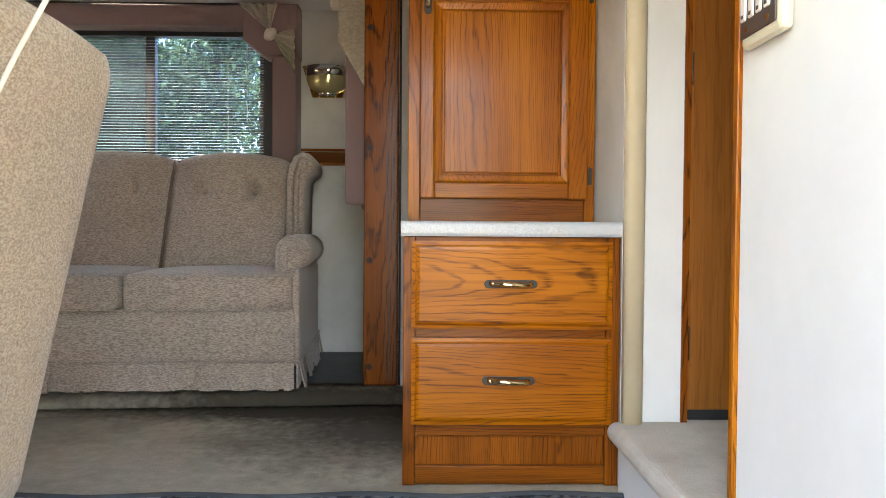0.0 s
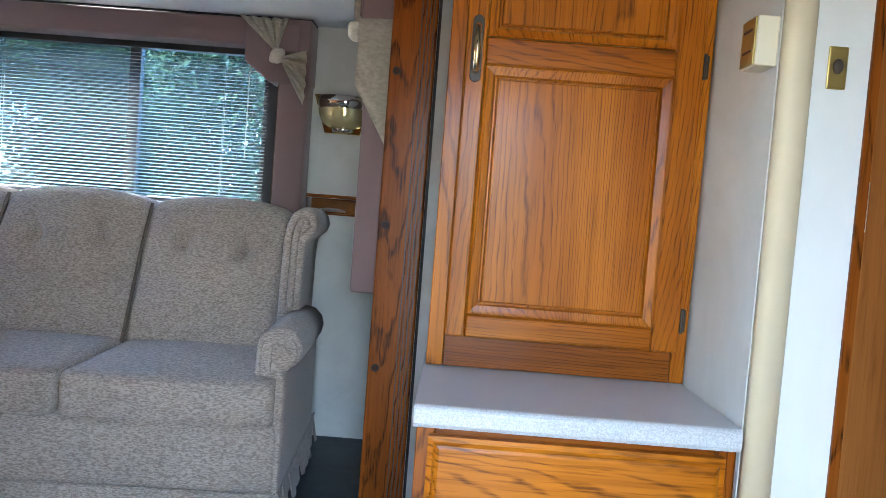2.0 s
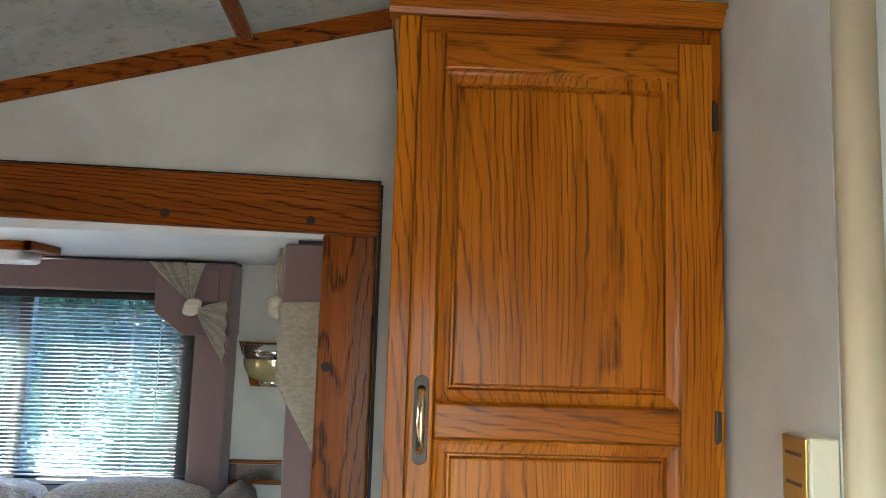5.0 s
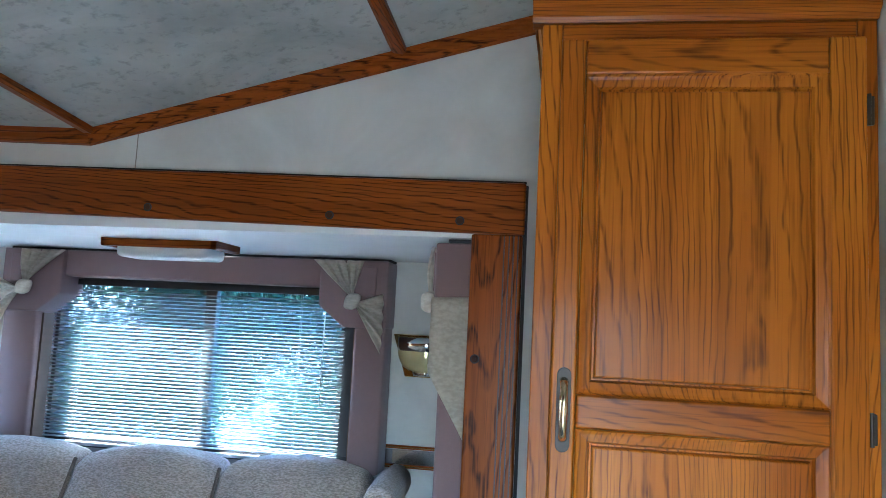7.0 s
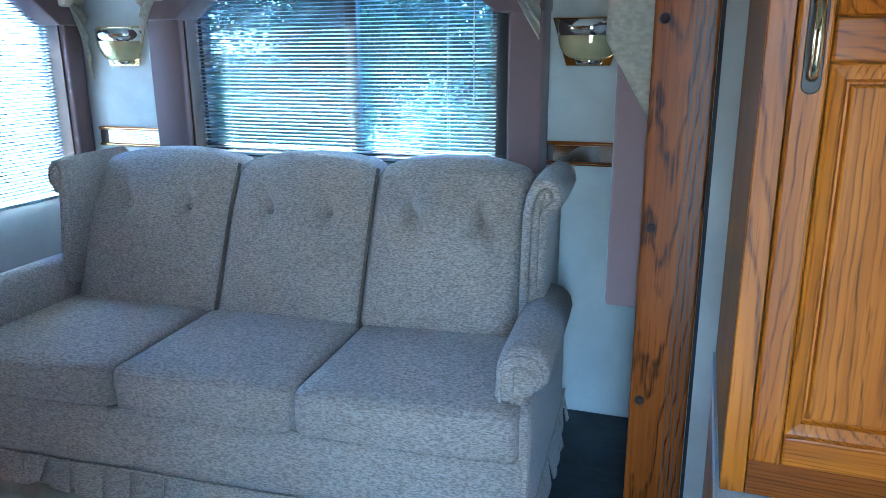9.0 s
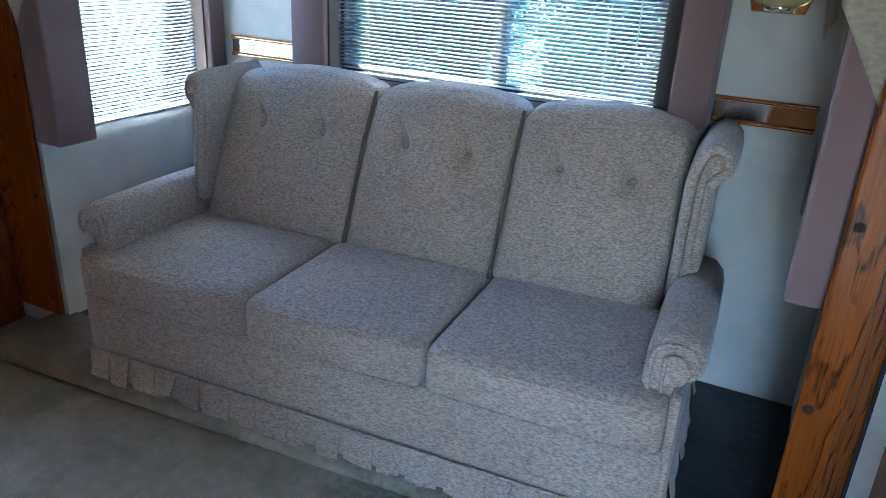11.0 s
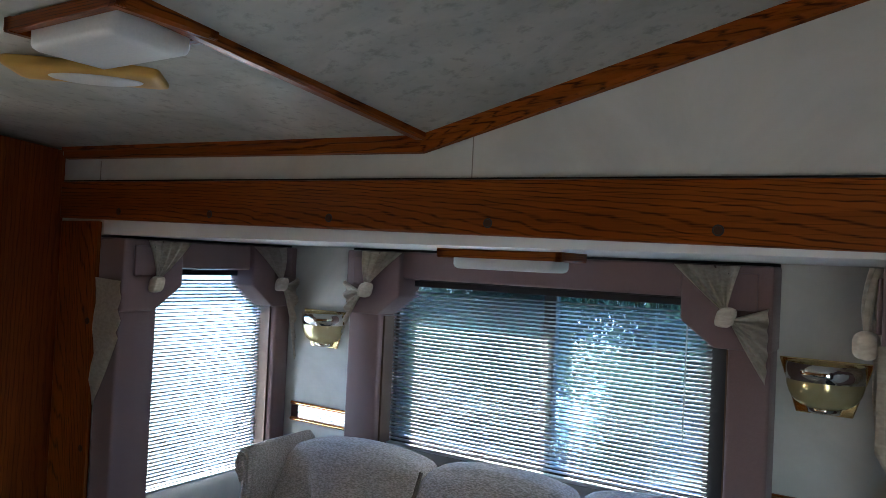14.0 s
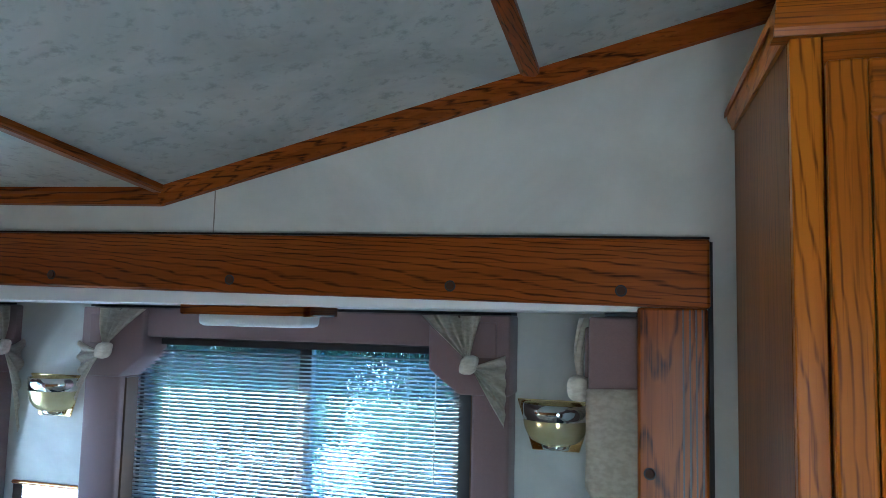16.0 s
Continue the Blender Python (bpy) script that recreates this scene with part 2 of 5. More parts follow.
def screen_mat():
    m = bpy.data.materials.new("insect_screen_mesh")
    m.use_nodes = True
    nt = m.node_tree
    b = nt.nodes["Principled BSDF"]
    b.inputs["Base Color"].default_value, b.inputs["Roughness"].default_value = (0.010, 0.013, 0.018, 1), 0.9
    b.inputs["Specular IOR Level"].default_value = 0.0
    clear, mix = nt.nodes.new("ShaderNodeBsdfTransparent"), nt.nodes.new("ShaderNodeMixShader")
    n = noise_tex(nt, coords(nt, (1, 1, 1), False), 4.0, 3.0)
    nt.links.new(maths(nt, "MULTIPLY_ADD", n, 0.1, 0.42), mix.inputs[0])
    nt.links.new(clear.outputs[0], mix.inputs[1])
    nt.links.new(b.outputs[0], mix.inputs[2])
    nt.links.new(mix.outputs[0], nt.nodes["Material Output"].inputs[0])
    return m


SCREEN = screen_mat()


def amber_mat():
    m, nt, b = shader("amber_glass_bowl", 0.12, 0.0)
    n = noise_tex(nt, coords(nt), 30.0, 3.0)
    nt.links.new(mixed(nt, n, (0.62, 0.52, 0.24), (0.80, 0.72, 0.42)), b.inputs["Base Color"])
    b.inputs["Metallic"].default_value = 0.55
    return m


def carpet_mat():
    m, nt, b = shader("beige_carpet", 1.0, 0.0, 0.1)
    v = coords(nt, (1, 1, 1), False)
    tuft, clump, soil = noise_tex(nt, v, 340.0, 2.0), noise_tex(nt, v, 26.0, 4.0, 0.65), noise_tex(nt, v, 2.4, 4.0, 0.62)
    col = mixed(nt, ramp(nt, clump, [(0.35, (0, 0, 0)), (0.7, (1, 1, 1))]), (0.48, 0.43, 0.33), (0.60, 0.545, 0.43))
    col = mixed(nt, maths(nt, "MULTIPLY", ramp(nt, soil, [(0.47, (0, 0, 0)), (0.63, (1, 1, 1))]), 0.40), col, (0.13, 0.115, 0.09))
    # a wide dark patch beside the drawer cabinet
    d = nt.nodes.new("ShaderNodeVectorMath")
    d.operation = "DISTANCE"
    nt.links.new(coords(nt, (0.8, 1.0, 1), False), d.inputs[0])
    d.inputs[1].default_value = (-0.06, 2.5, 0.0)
    cabinet_patch = ramp(nt, maths(nt, "ADD", d.outputs["Value"], maths(nt, "MULTIPLY", clump, 0.35)), [(0.30, (1, 1, 1)), (0.66, (0, 0, 0))])
    col = mixed(nt, maths(nt, "MULTIPLY", cabinet_patch, 0.85), col, (0.05, 0.045, 0.04))
    # a dark band along the edge below the sofa
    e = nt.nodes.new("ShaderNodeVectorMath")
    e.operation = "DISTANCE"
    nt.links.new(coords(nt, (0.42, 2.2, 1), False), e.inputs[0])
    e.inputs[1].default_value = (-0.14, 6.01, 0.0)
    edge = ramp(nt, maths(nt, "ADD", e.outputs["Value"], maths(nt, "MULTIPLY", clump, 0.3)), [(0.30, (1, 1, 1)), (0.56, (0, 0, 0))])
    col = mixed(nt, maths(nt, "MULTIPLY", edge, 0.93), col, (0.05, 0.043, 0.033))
    col = mixed(nt, maths(nt, "MULTIPLY", tuft, 0.35), col, (0.20, 0.17, 0.12))
    nt.links.new(col, b.inputs["Base Color"])
    bump(nt, b, tuft, 0.8, 0.006)
    return m


def step_carpet_mat():
    m, nt, b = shader("pale_step_carpet", 1.0, 0.0, 0.1)
    v = coords(nt, (1, 1, 1), False)
    tuft, soil = noise_tex(nt, v, 260.0, 3.0, 0.6), noise_tex(nt, v, 9.0, 4.0, 0.6)
    col = mixed(nt, ramp(nt, soil, [(0.4, (0, 0, 0)), (0.7, (1, 1, 1))]), (0.74, 0.69, 0.60), (0.60, 0.55, 0.46))
    col = mixed(nt, maths(nt, "MULTIPLY", tuft, 0.35), col, (0.50, 0.45, 0.37))
    nt.links.new(col, b.inputs["Base Color"])
    bump(nt, b, tuft, 0.9, 0.008)
    return m


def rug_mat():
    m, nt, b = shader("patterned_rug_pile", 1.0, 0.0, 0.1)
    v = coords(nt, (1, 1, 1), False)
    vo = nt.nodes.new("ShaderNodeTexVoronoi")
    vo.inputs["Scale"].default_value = 17.0
    nt.links.new(v, vo.inputs["Vector"])
    scroll = noise_tex(nt, v, 22.0, 3.0, 0.5, 1.6)
    col = mixed(nt, ramp(nt, scroll, [(0.46, (0, 0, 0)), (0.54, (1, 1, 1))]), (0.035, 0.043, 0.055), (0.13, 0.15, 0.165))
    col = mixed(nt, ramp(nt, vo.outputs["Distance"], [(0.25, (0.6, 0.6, 0.6)), (0.4, (0, 0, 0))]), col, (0.17, 0.18, 0.185))
    nt.links.new(col, b.inputs["Base Color"])
    bump(nt, b, noise_tex(nt, v, 300.0), 0.7, 0.004)
    return m


def vinyl_floor_mat():
    m, nt, b = shader("slate_vinyl_floor", 0.45, 0.0, 0.4)
    v = coords(nt, (1, 1, 1), False)
    n, s = noise_tex(nt, v, 7.0, 5.0, 0.7, 0.8), noise_tex(nt, coords(nt, (6, 60, 1), False), 1.0, 3.0)
    col = mixed(nt, ramp(nt, n, [(0.35, (0, 0, 0)), (0.7, (1, 1, 1))]), (0.012, 0.015, 0.020), (0.040, 0.047, 0.058))
    col = mixed(nt, maths(nt, "MULTIPLY", ramp(nt, s, [(0.62, (0, 0, 0)), (0.72, (1, 1, 1))]), 0.4), col, (0.085, 0.09, 0.10))
    nt.links.new(col, b.inputs["Base Color"])
    bump(nt, b, n, 0.2, 0.002)
    return m


def counter_mat():
    m, nt, b = shader("speckled_grey_laminate", 0.38, 0.0, 0.5)
    v = coords(nt, (1, 1, 1), False)
    speck, cloud = noise_tex(nt, v, 420.0, 2.0, 0.6), noise_tex(nt, v, 30.0, 3.0)
    col = mixed(nt, ramp(nt, speck, [(0.40, (0, 0, 0)), (0.60, (1, 1, 1))]), (0.40, 0.41, 0.42), (0.60, 0.61, 0.61))
    col = mixed(nt, maths(nt, "MULTIPLY", cloud, 0.3), col, (0.48, 0.49, 0.50))
    nt.links.new(col, b.inputs["Base Color"])
    return m


def leaf_mat():
    m, nt, b = shader("leaves", 0.85, 0.0, 0.08)
    info = nt.nodes.new("ShaderNodeNewGeometry")
    col = ramp(nt, info.outputs["Random Per Island"], [(0.0, (0.012, 0.026, 0.014)), (0.55, (0.028, 0.052, 0.024)), (0.88, (0.060, 0.092, 0.040)), (1.0, (0.24, 0.26, 0.13))])
    nt.links.new(col, b.inputs["Base Color"])
    glow, mix = nt.nodes.new("ShaderNodeBsdfTranslucent"), nt.nodes.new("ShaderNodeMixShader")
    nt.links.new(mixed(nt, 0.35, col, (0.30, 0.36, 0.16)), glow.inputs[0])
    mix.inputs[0].default_value = 0.22
    nt.links.new(b.outputs[0], mix.inputs[1])
    nt.links.new(glow.outputs[0], mix.inputs[2])
    nt.links.new(mix.outputs[0], nt.nodes["Material Output"].inputs[0])
    return m


# near-white leaf colour paints the glare of a sunlit spot
def glare_leaf_mat():
    m, nt, b = shader("glare_white_leaf", 0.8, 0.0, 0.1)
    info = nt.nodes.new("ShaderNodeNewGeometry")
    col = ramp(nt, info.outputs["Random Per Island"], [(0.0, (0.10, 0.16, 0.06)), (0.30, (0.22, 0.28, 0.14)), (0.34, (0.74, 0.74, 0.66)), (1.0, (0.84, 0.84, 0.80))])
    nt.links.new(col, b.inputs["Base Color"])
    thin, mix = nt.nodes.new("ShaderNodeBsdfTranslucent"), nt.nodes.new("ShaderNodeMixShader")
    nt.links.new(col, thin.inputs[0])
    mix.inputs[0].default_value = 0.5
    nt.links.new(b.outputs[0], mix.inputs[1])
    nt.links.new(thin.outputs[0], mix.inputs[2])
    nt.links.new(mix.outputs[0], nt.nodes["Material Output"].inputs[0])
    return m


def ground_mat():
    m, nt, b = shader("dry_ground", 0.95, 0.0, 0.1)
    v = coords(nt, (1, 1, 1), False)
    n, g = noise_tex(nt, v, 0.35, 6.0, 0.6), noise_tex(nt, v, 40.0, 4.0, 0.7)
    col = mixed(nt, ramp(nt, n, [(0.4, (0, 0, 0)), (0.6, (1, 1, 1))]), (0.25, 0.225, 0.18), (0.17, 0.158, 0.12))
    col = mixed(nt, maths(nt, "MULTIPLY", g, 0.4), col, (0.16, 0.14, 0.11))
    nt.links.new(col, b.inputs["Base Color"])
    bump(nt, b, g, 0.6, 0.02)
    return m


DIFFUSER, GLASS, AMBER, CARPET, STEP_CARPET, RUG, SLATE, LAMINATE, LEAF, GLARE_LEAF, GROUND = (
    f() for f in (diffuser_mat, glass_mat, amber_mat, carpet_mat, step_carpet_mat, rug_mat, vinyl_floor_mat, counter_mat, leaf_mat, glare_leaf_mat, ground_mat))


# ---------------------------------------------------------------- builders
def mesh_of(name, bm, material, smooth=False):
    me = bpy.data.meshes.new(name)
    bmesh.ops.recalc_face_normals(bm, faces=bm.faces)
    bm.to_mesh(me)
    bm.free()
    me.materials.append(material)
    if smooth:
        for p in me.polygons:
            p.use_smooth = True
    return me


def part(name, bm, material, parent, label="", smooth=False):
    ob = new(name, mesh_of(name, bm, material, smooth))
    ob.parent = parent
    if label:
        ob["label"] = label
    return ob


def thing(name, label, category, group="", kind=""):
    return tagged(new(name), label, category, group, kind)


def structure(name, bm, material, label="", category="", smooth=False):
    return tagged(new(name, mesh_of(name, bm, material, smooth)), label, category, "", "structure")


def box(bm, x0, x1, y0, y1, z0, z1, bevel=0.0, seg=2):
    made = bmesh.ops.create_cube(bm, size=1.0, matrix=Matrix.LocRotScale(((x0 + x1) / 2, (y0 + y1) / 2, (z0 + z1) / 2), None, (abs(x1 - x0), abs(y1 - y0), abs(z1 - z0))))
    if bevel:
        edges = {e for v in made["verts"] for e in v.link_edges}
        bmesh.ops.bevel(bm, geom=list(edges), offset=bevel, segments=seg, affect="EDGES", profile=0.5)
    return bm


def boxed(*a, **k):
    return box(bmesh.new(), *a, **k)


def prism(bm, outline, axis, a, b, bevel=0.0):
    """A solid from an outline of 2D points, pushed along an axis from a to b. Axis y: (x, z); axis x: (y, z); axis z: (x, y)."""
    put = {"y": lambda p, d: (p[0], d, p[1]), "x": lambda p, d: (d, p[0], p[1]), "z": lambda p, d: (p[0], p[1], d)}[axis]
    low, high = [bm.verts.new(put(p, a)) for p in outline], [bm.verts.new(put(p, b)) for p in outline]
    n = len(outline)
    bm.faces.new(low)
    bm.faces.new(high[::-1])
    for i in range(n):
        bm.faces.new((low[i], low[(i + 1) % n], high[(i + 1) % n], high[i]))
    if bevel:
        edges = {e for v in low + high for e in v.link_edges}
        bmesh.ops.bevel(bm, geom=list(edges), offset=bevel, segments=2, affect="EDGES", profile=0.5)
    return bm


def tube(bm, points, radius, sides=10, caps=True):
    """A round bar along points; radius may be one number or one for each point."""
    pts = [Vector(p) for p in points]
    radii = radius if isinstance(radius, (list, tuple)) else [radius] * len(pts)
    rings, prev = [], None
    for i, p in enumerate(pts):
        d = (pts[min(i + 1, len(pts) - 1)] - pts[max(i - 1, 0)]).normalized()
        if prev is None:
            prev = d.orthogonal().normalized()
        prev = (prev - d * prev.dot(d)).normalized()
        other = d.cross(prev)
        rings.append([bm.verts.new(p + radii[i] * (prev * math.cos(a) + other * math.sin(a))) for a in (2 * math.pi * k / sides for k in range(sides))])
    for r, s in zip(rings, rings[1:]):
        for k in range(sides):
            bm.faces.new((r[k], r[(k + 1) % sides], s[(k + 1) % sides], s[k]))
    if caps:
        bm.faces.new(rings[0][::-1])
        bm.faces.new(rings[-1])
    return bm


def soft_box(bm, x0, x1, y0, y1, z0, z1, r, cells=(10, 8, 6), shape=None):
    """A box with well rounded edges on a fine grid; shape(u, v, w, point) may push each point, with u, v, w from -1 to 1."""
    lo, hi = Vector((x0, y0, z0)), Vector((x1, y1, z1))
    mid, half = (lo + hi) / 2, (hi - lo) / 2
    rr = Vector([min(r, h) for h in half])
    seen = {}

    def vert(u, v, w):
        key = (round(u, 5), round(v, 5), round(w, 5))
        if key not in seen:
            p = Vector((u * half.x, v * half.y, w * half.z))
            inner = Vector([max(-(h - q), min(h - q, c)) for c, h, q in zip(p, half, rr)])
            off = p - inner
            if off.length > 1e-9:
                n = Vector([o / q if q else 0 for o, q in zip(off, rr)])
                top = max(abs(c) for c in n)
                n = n.normalized() * top
                off = Vector([c * q for c, q in zip(n, rr)])
            p = mid + inner + off
            if shape:
                p = shape(u, v, w, p)
            seen[key] = bm.verts.new(p)
        return seen[key]

    def spread(n):
        return [math.sin((2 * i / n - 1) * math.pi / 2) * 0.35 + (2 * i / n - 1) * 0.65 for i in range(n + 1)]

    gu, gv, gw = (spread(c) for c in cells)
    for a, b, put in ((gu, gv, lambda s, t, e: vert(s, t, e)), (gu, gw, lambda s, t, e: vert(s, e, t)), (gv, gw, lambda s, t, e: vert(e, s, t))):
        for e in (-1.0, 1.0):
            for i in range(len(a) - 1):
                for j in range(len(b) - 1):
                    q = [put(a[i], b[j], e), put(a[i + 1], b[j], e), put(a[i + 1], b[j + 1], e), put(a[i], b[j + 1], e)]
                    if len(set(q)) == 4:
                        bm.faces.new(q)
    return bm


def wall_with_holes(bm, a0, a1, z0, z1, d0, d1, holes, axis):
    """A wall along x (axis 'x', thick in y) or along y (axis 'y', thick in x), with rectangular openings (a0, a1, z0, z1)."""
    cuts_a = sorted({a0, a1, *[h[0] for h in holes], *[h[1] for h in holes]})
    cuts_z = sorted({z0, z1, *[h[2] for h in holes], *[h[3] for h in holes]})
    cuts_a, cuts_z = [c for c in cuts_a if a0 <= c <= a1], [c for c in cuts_z if z0 <= c <= z1]
    na, nz = len(cuts_a) - 1, len(cuts_z) - 1
    solid = [[not any(h[0] <= (cuts_a[i] + cuts_a[i + 1]) / 2 <= h[1] and h[2] <= (cuts_z[k] + cuts_z[k + 1]) / 2 <= h[3] for h in holes) for k in range(nz)] for i in range(na)]
    seen = {}

    def vert(i, k, d):
        if (i, k, d) not in seen:
            p = (cuts_a[i], d, cuts_z[k]) if axis == "x" else (d, cuts_a[i], cuts_z[k])
            seen[i, k, d] = bm.verts.new(p)
        return seen[i, k, d]

    for i in range(na):
        for k in range(nz):
            if not solid[i][k]:
                continue
            for d in (d0, d1):
                bm.faces.new([vert(i, k, d), vert(i + 1, k, d), vert(i + 1, k + 1, d), vert(i, k + 1, d)])
            for di, dk, e in ((-1, 0, ((i, k), (i, k + 1))), (1, 0, ((i + 1, k), (i + 1, k + 1))), (0, -1, ((i, k), (i + 1, k))), (0, 1, ((i, k + 1), (i + 1, k + 1)))):
                ii, kk = i + di, k + dk
                if not (0 <= ii < na and 0 <= kk < nz and solid[ii][kk]):
                    (p, q), (r, s) = e
                    bm.faces.new([vert(p, q, d0), vert(r, s, d0), vert(r, s, d1), vert(p, q, d1)])
    return bm


# ---------------------------------------------------------------- the shell of the trailer
FACE = 2.865          # face of the wall that the slide-out opens through
OPEN_L, OPEN_R, OPEN_T = -2.57, -0.178, 1.69
POST_L = -2.80        # outer edge of the far post
LEAN = 0.0165         # the beam over the opening rises towards the lounge
SL, SR, SB = -2.56, -0.135, 3.66   # slide-out: end walls and back wall
SFLOOR, SCEIL = 0.06, 1.672
ENTRY = 0.42          # inner face of the entry wall


def ceiling_height(x, y):
    """Flat over the lounge, rising towards the bedroom, flat again; slightly crowned across the trailer."""
    base = 1.935 - (x + 1.25) * 0.026 if x < -1.25 else 1.935 + (x + 1.25) * 0.25 if x < 0.40 else 2.3475
    return base + 0.09 * min(FACE - y, y - ENTRY)


def build_shell():
    structure("floor", boxed(-4.3, 0.545, 0.80, 2.87, -0.06, 0.0), CARPET, "worn, soiled beige carpet with dark patches", "floor")
    structure("entry_step", boxed(-0.34, 0.50, 0.34, 0.798, -0.33, -0.27), CARPET, "carpeted step inside the entry doorway", "step")
    structure("slide_floor", boxed(SL, SR, 2.885, SB, -0.02, SFLOOR), SLATE, "dark slate-coloured vinyl floor of the slide-out", "floor")
    bm = bmesh.new()
    outline = [(2.725, 0.009), (2.704, 0.016), (2.70, 0.024), (2.703, 0.042), (2.72, 0.058), (2.76, 0.066), (2.90, 0.068), (2.90, 0.009)]
    prism(bm, outline, "x", -2.62, -0.012)
    for v in bm.verts:
        if v.co.y < 2.85:
            v.co.y += 0.075 * (v.co.x + 2.54) - (0.075 if v.co.z < 0.012 else 0.108)
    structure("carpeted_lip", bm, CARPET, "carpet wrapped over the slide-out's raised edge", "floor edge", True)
    # slide-out walls
    window_back = (-1.99, -0.685, 0.93, 1.60)
    bm = wall_with_holes(bmesh.new(), SL - 0.05, SR + 0.05, SFLOOR - 0.1, SCEIL + 0.06, SB, SB + 0.05, [window_back], "x")
    structure("wall_slide_back", bm, WALL, "grey-beige marbled vinyl wall behind the sofa", "wall")
    bm = wall_with_holes(bmesh.new(), 2.87, SB, SFLOOR - 0.1, SCEIL + 0.06, SL - 0.05, SL, [(3.04, 3.62, 0.735, 1.58)], "y")
    structure("wall_slide_left", bm, WALL, "grey-beige end wall with a window", "wall")
    # no window opening here: left solid to keep daylight off this corner
    bm = boxed(SR, SR + 0.05, 2.87, SB, SFLOOR - 0.1, SCEIL + 0.06)
    structure("wall_slide_right", bm, WALL, "grey-beige end wall of the slide-out", "wall")
    bm = boxed(SL, SR, 2.862, SB, SCEIL, SCEIL + 0.05)
    structure("ceiling_slide", bm, SLIDE_CEIL, "smooth white slide-out ceiling", "ceiling")
    # main wall with the slide opening
    bm = wall_with_holes(bmesh.new(), -4.3, 0.545, -0.06, 2.55, FACE, FACE + 0.05, [(OPEN_L - 0.02, OPEN_R + 0.02, -0.06, OPEN_T + 0.06)], "x")
    structure("wall_north", bm, WALL, "grey-white marbled vinyl wall above the slide-out opening", "wall")
    # wall beside the cabinet, hall wall with door, partition by the entry
    structure("wall_cabinet_side", boxed(0.545, 0.60, 1.985, 2.915, -0.06, 2.75), WALL, "pale grey wall beside the oak cabinet", "wall")
    bm = wall_with_holes(bmesh.new(), 0.60, 1.9, 0.10, 2.75, 1.99, 2.04, [(0.70, 1.26, 0.10, 2.03)], "x")
    structure("wall_hall", bm, WHITE_WALL, "white wall of the raised hallway", "wall")
    structure("wall_partition", boxed(0.612, 0.662, 0.42, 1.455, -0.06, 2.75), WHITE_WALL, "white partition wall beside the entry", "wall")
    structure("wall_hall_near", boxed(0.662, 1.9, 1.40, 1.455, 0.10, 2.75), WHITE_WALL, "white wall closing the hallway", "wall")
    structure("wall_hall_end", boxed(1.9, 1.95, 0.36, 2.915, -0.06, 2.75), WHITE_WALL, "white wall at the hallway's end", "wall")
    # unseen wall and floor, added to stop daylight leaking under the door
    structure("wall_bath_back", boxed(0.60, 1.9, 2.865, 2.915, -0.06, 2.75), WHITE_WALL, "unseen plain wall added behind the closed door to block daylight", "wall")
    structure("floor_bath", boxed(0.60, 1.9, 2.04, 2.865, 0.10, 0.16), STEP_CARPET, "unseen plain floor added behind the closed door to block daylight", "floor")
    # doorway narrowed to let in less light; both unseen walls dark to cut bounce
    door_hole = (-0.16, 0.38, -0.33, 1.55)
    bm = wall_with_holes(bmesh.new(), -4.35, 1.95, -0.85 + 0.5, 2.75, ENTRY - 0.06, ENTRY, [door_hole], "x")
    structure("wall_entry", bm, DIM_VENEER, "unseen entry wall with the doorway, dark brown to cut bounced light", "wall")
    bm = wall_with_holes(bmesh.new(), ENTRY, FACE + 0.05, -0.35, 2.75, -4.35, -4.3, [(1.0, 2.3, 0.85, 1.65)], "y")
    structure("wall_rear", bm, DIM_VENEER, "unseen plain rear wall with a window, dark brown to cut bounced light", "wall")
    # ceiling, one sheet with thickness
    xs, ys = [-4.35, -3.0, -1.25, -0.9, -0.387, 0.0, 0.40, 0.9, 1.95], [ENTRY - 0.06, 0.8, 1.2, (FACE + ENTRY) / 2, 2.0, 2.4, FACE + 0.05]
    bm = bmesh.new()
    low = [[bm.verts.new((x, y, ceiling_height(x, y))) for y in ys] for x in xs]
    high = [[bm.verts.new((x, y, ceiling_height(x, y) + 0.06)) for y in ys] for x in xs]
    for i in range(len(xs) - 1):
        for j in range(len(ys) - 1):
            bm.faces.new((low[i][j], low[i][j + 1], low[i + 1][j + 1], low[i + 1][j]))
            bm.faces.new((high[i][j], high[i + 1][j], high[i + 1][j + 1], high[i][j + 1]))
    for j in range(len(ys) - 1):
        for i in (0, -1):
            bm.faces.new((low[i][j], high[i][j], high[i][j + 1], low[i][j + 1]))
    for i in range(len(xs) - 1):
        for j in (0, -1):
            bm.faces.new((low[i][j], low[i + 1][j], high[i + 1][j], high[i][j]))
    structure("ceiling", bm, CEIL, "grey-white textured ceiling panels", "ceiling")


def strip_along_y(x, w=0.038):
    """An oak batten under the ceiling, across the trailer."""
    bm = bmesh.new()
    ys = [ENTRY, 0.9, (FACE + ENTRY) / 2, 2.2, FACE - 0.004]
    rings = []
    for y in ys:
        h = ceiling_height(x, y)
        rings.append([bm.verts.new((x + dx, y, h + dz)) for dx, dz in ((-w / 2, 0.01), (-w / 2, -0.007), (-w / 4, -0.012), (w / 4, -0.012), (w / 2, -0.007), (w / 2, 0.01))])
    for a, b in zip(rings, rings[1:]):
        for k in range(6):
            bm.faces.new((a[k], a[(k + 1) % 6], b[(k + 1) % 6], b[k]))
    bm.faces.new(rings[0])
    bm.faces.new(rings[-1][::-1])
    return bm


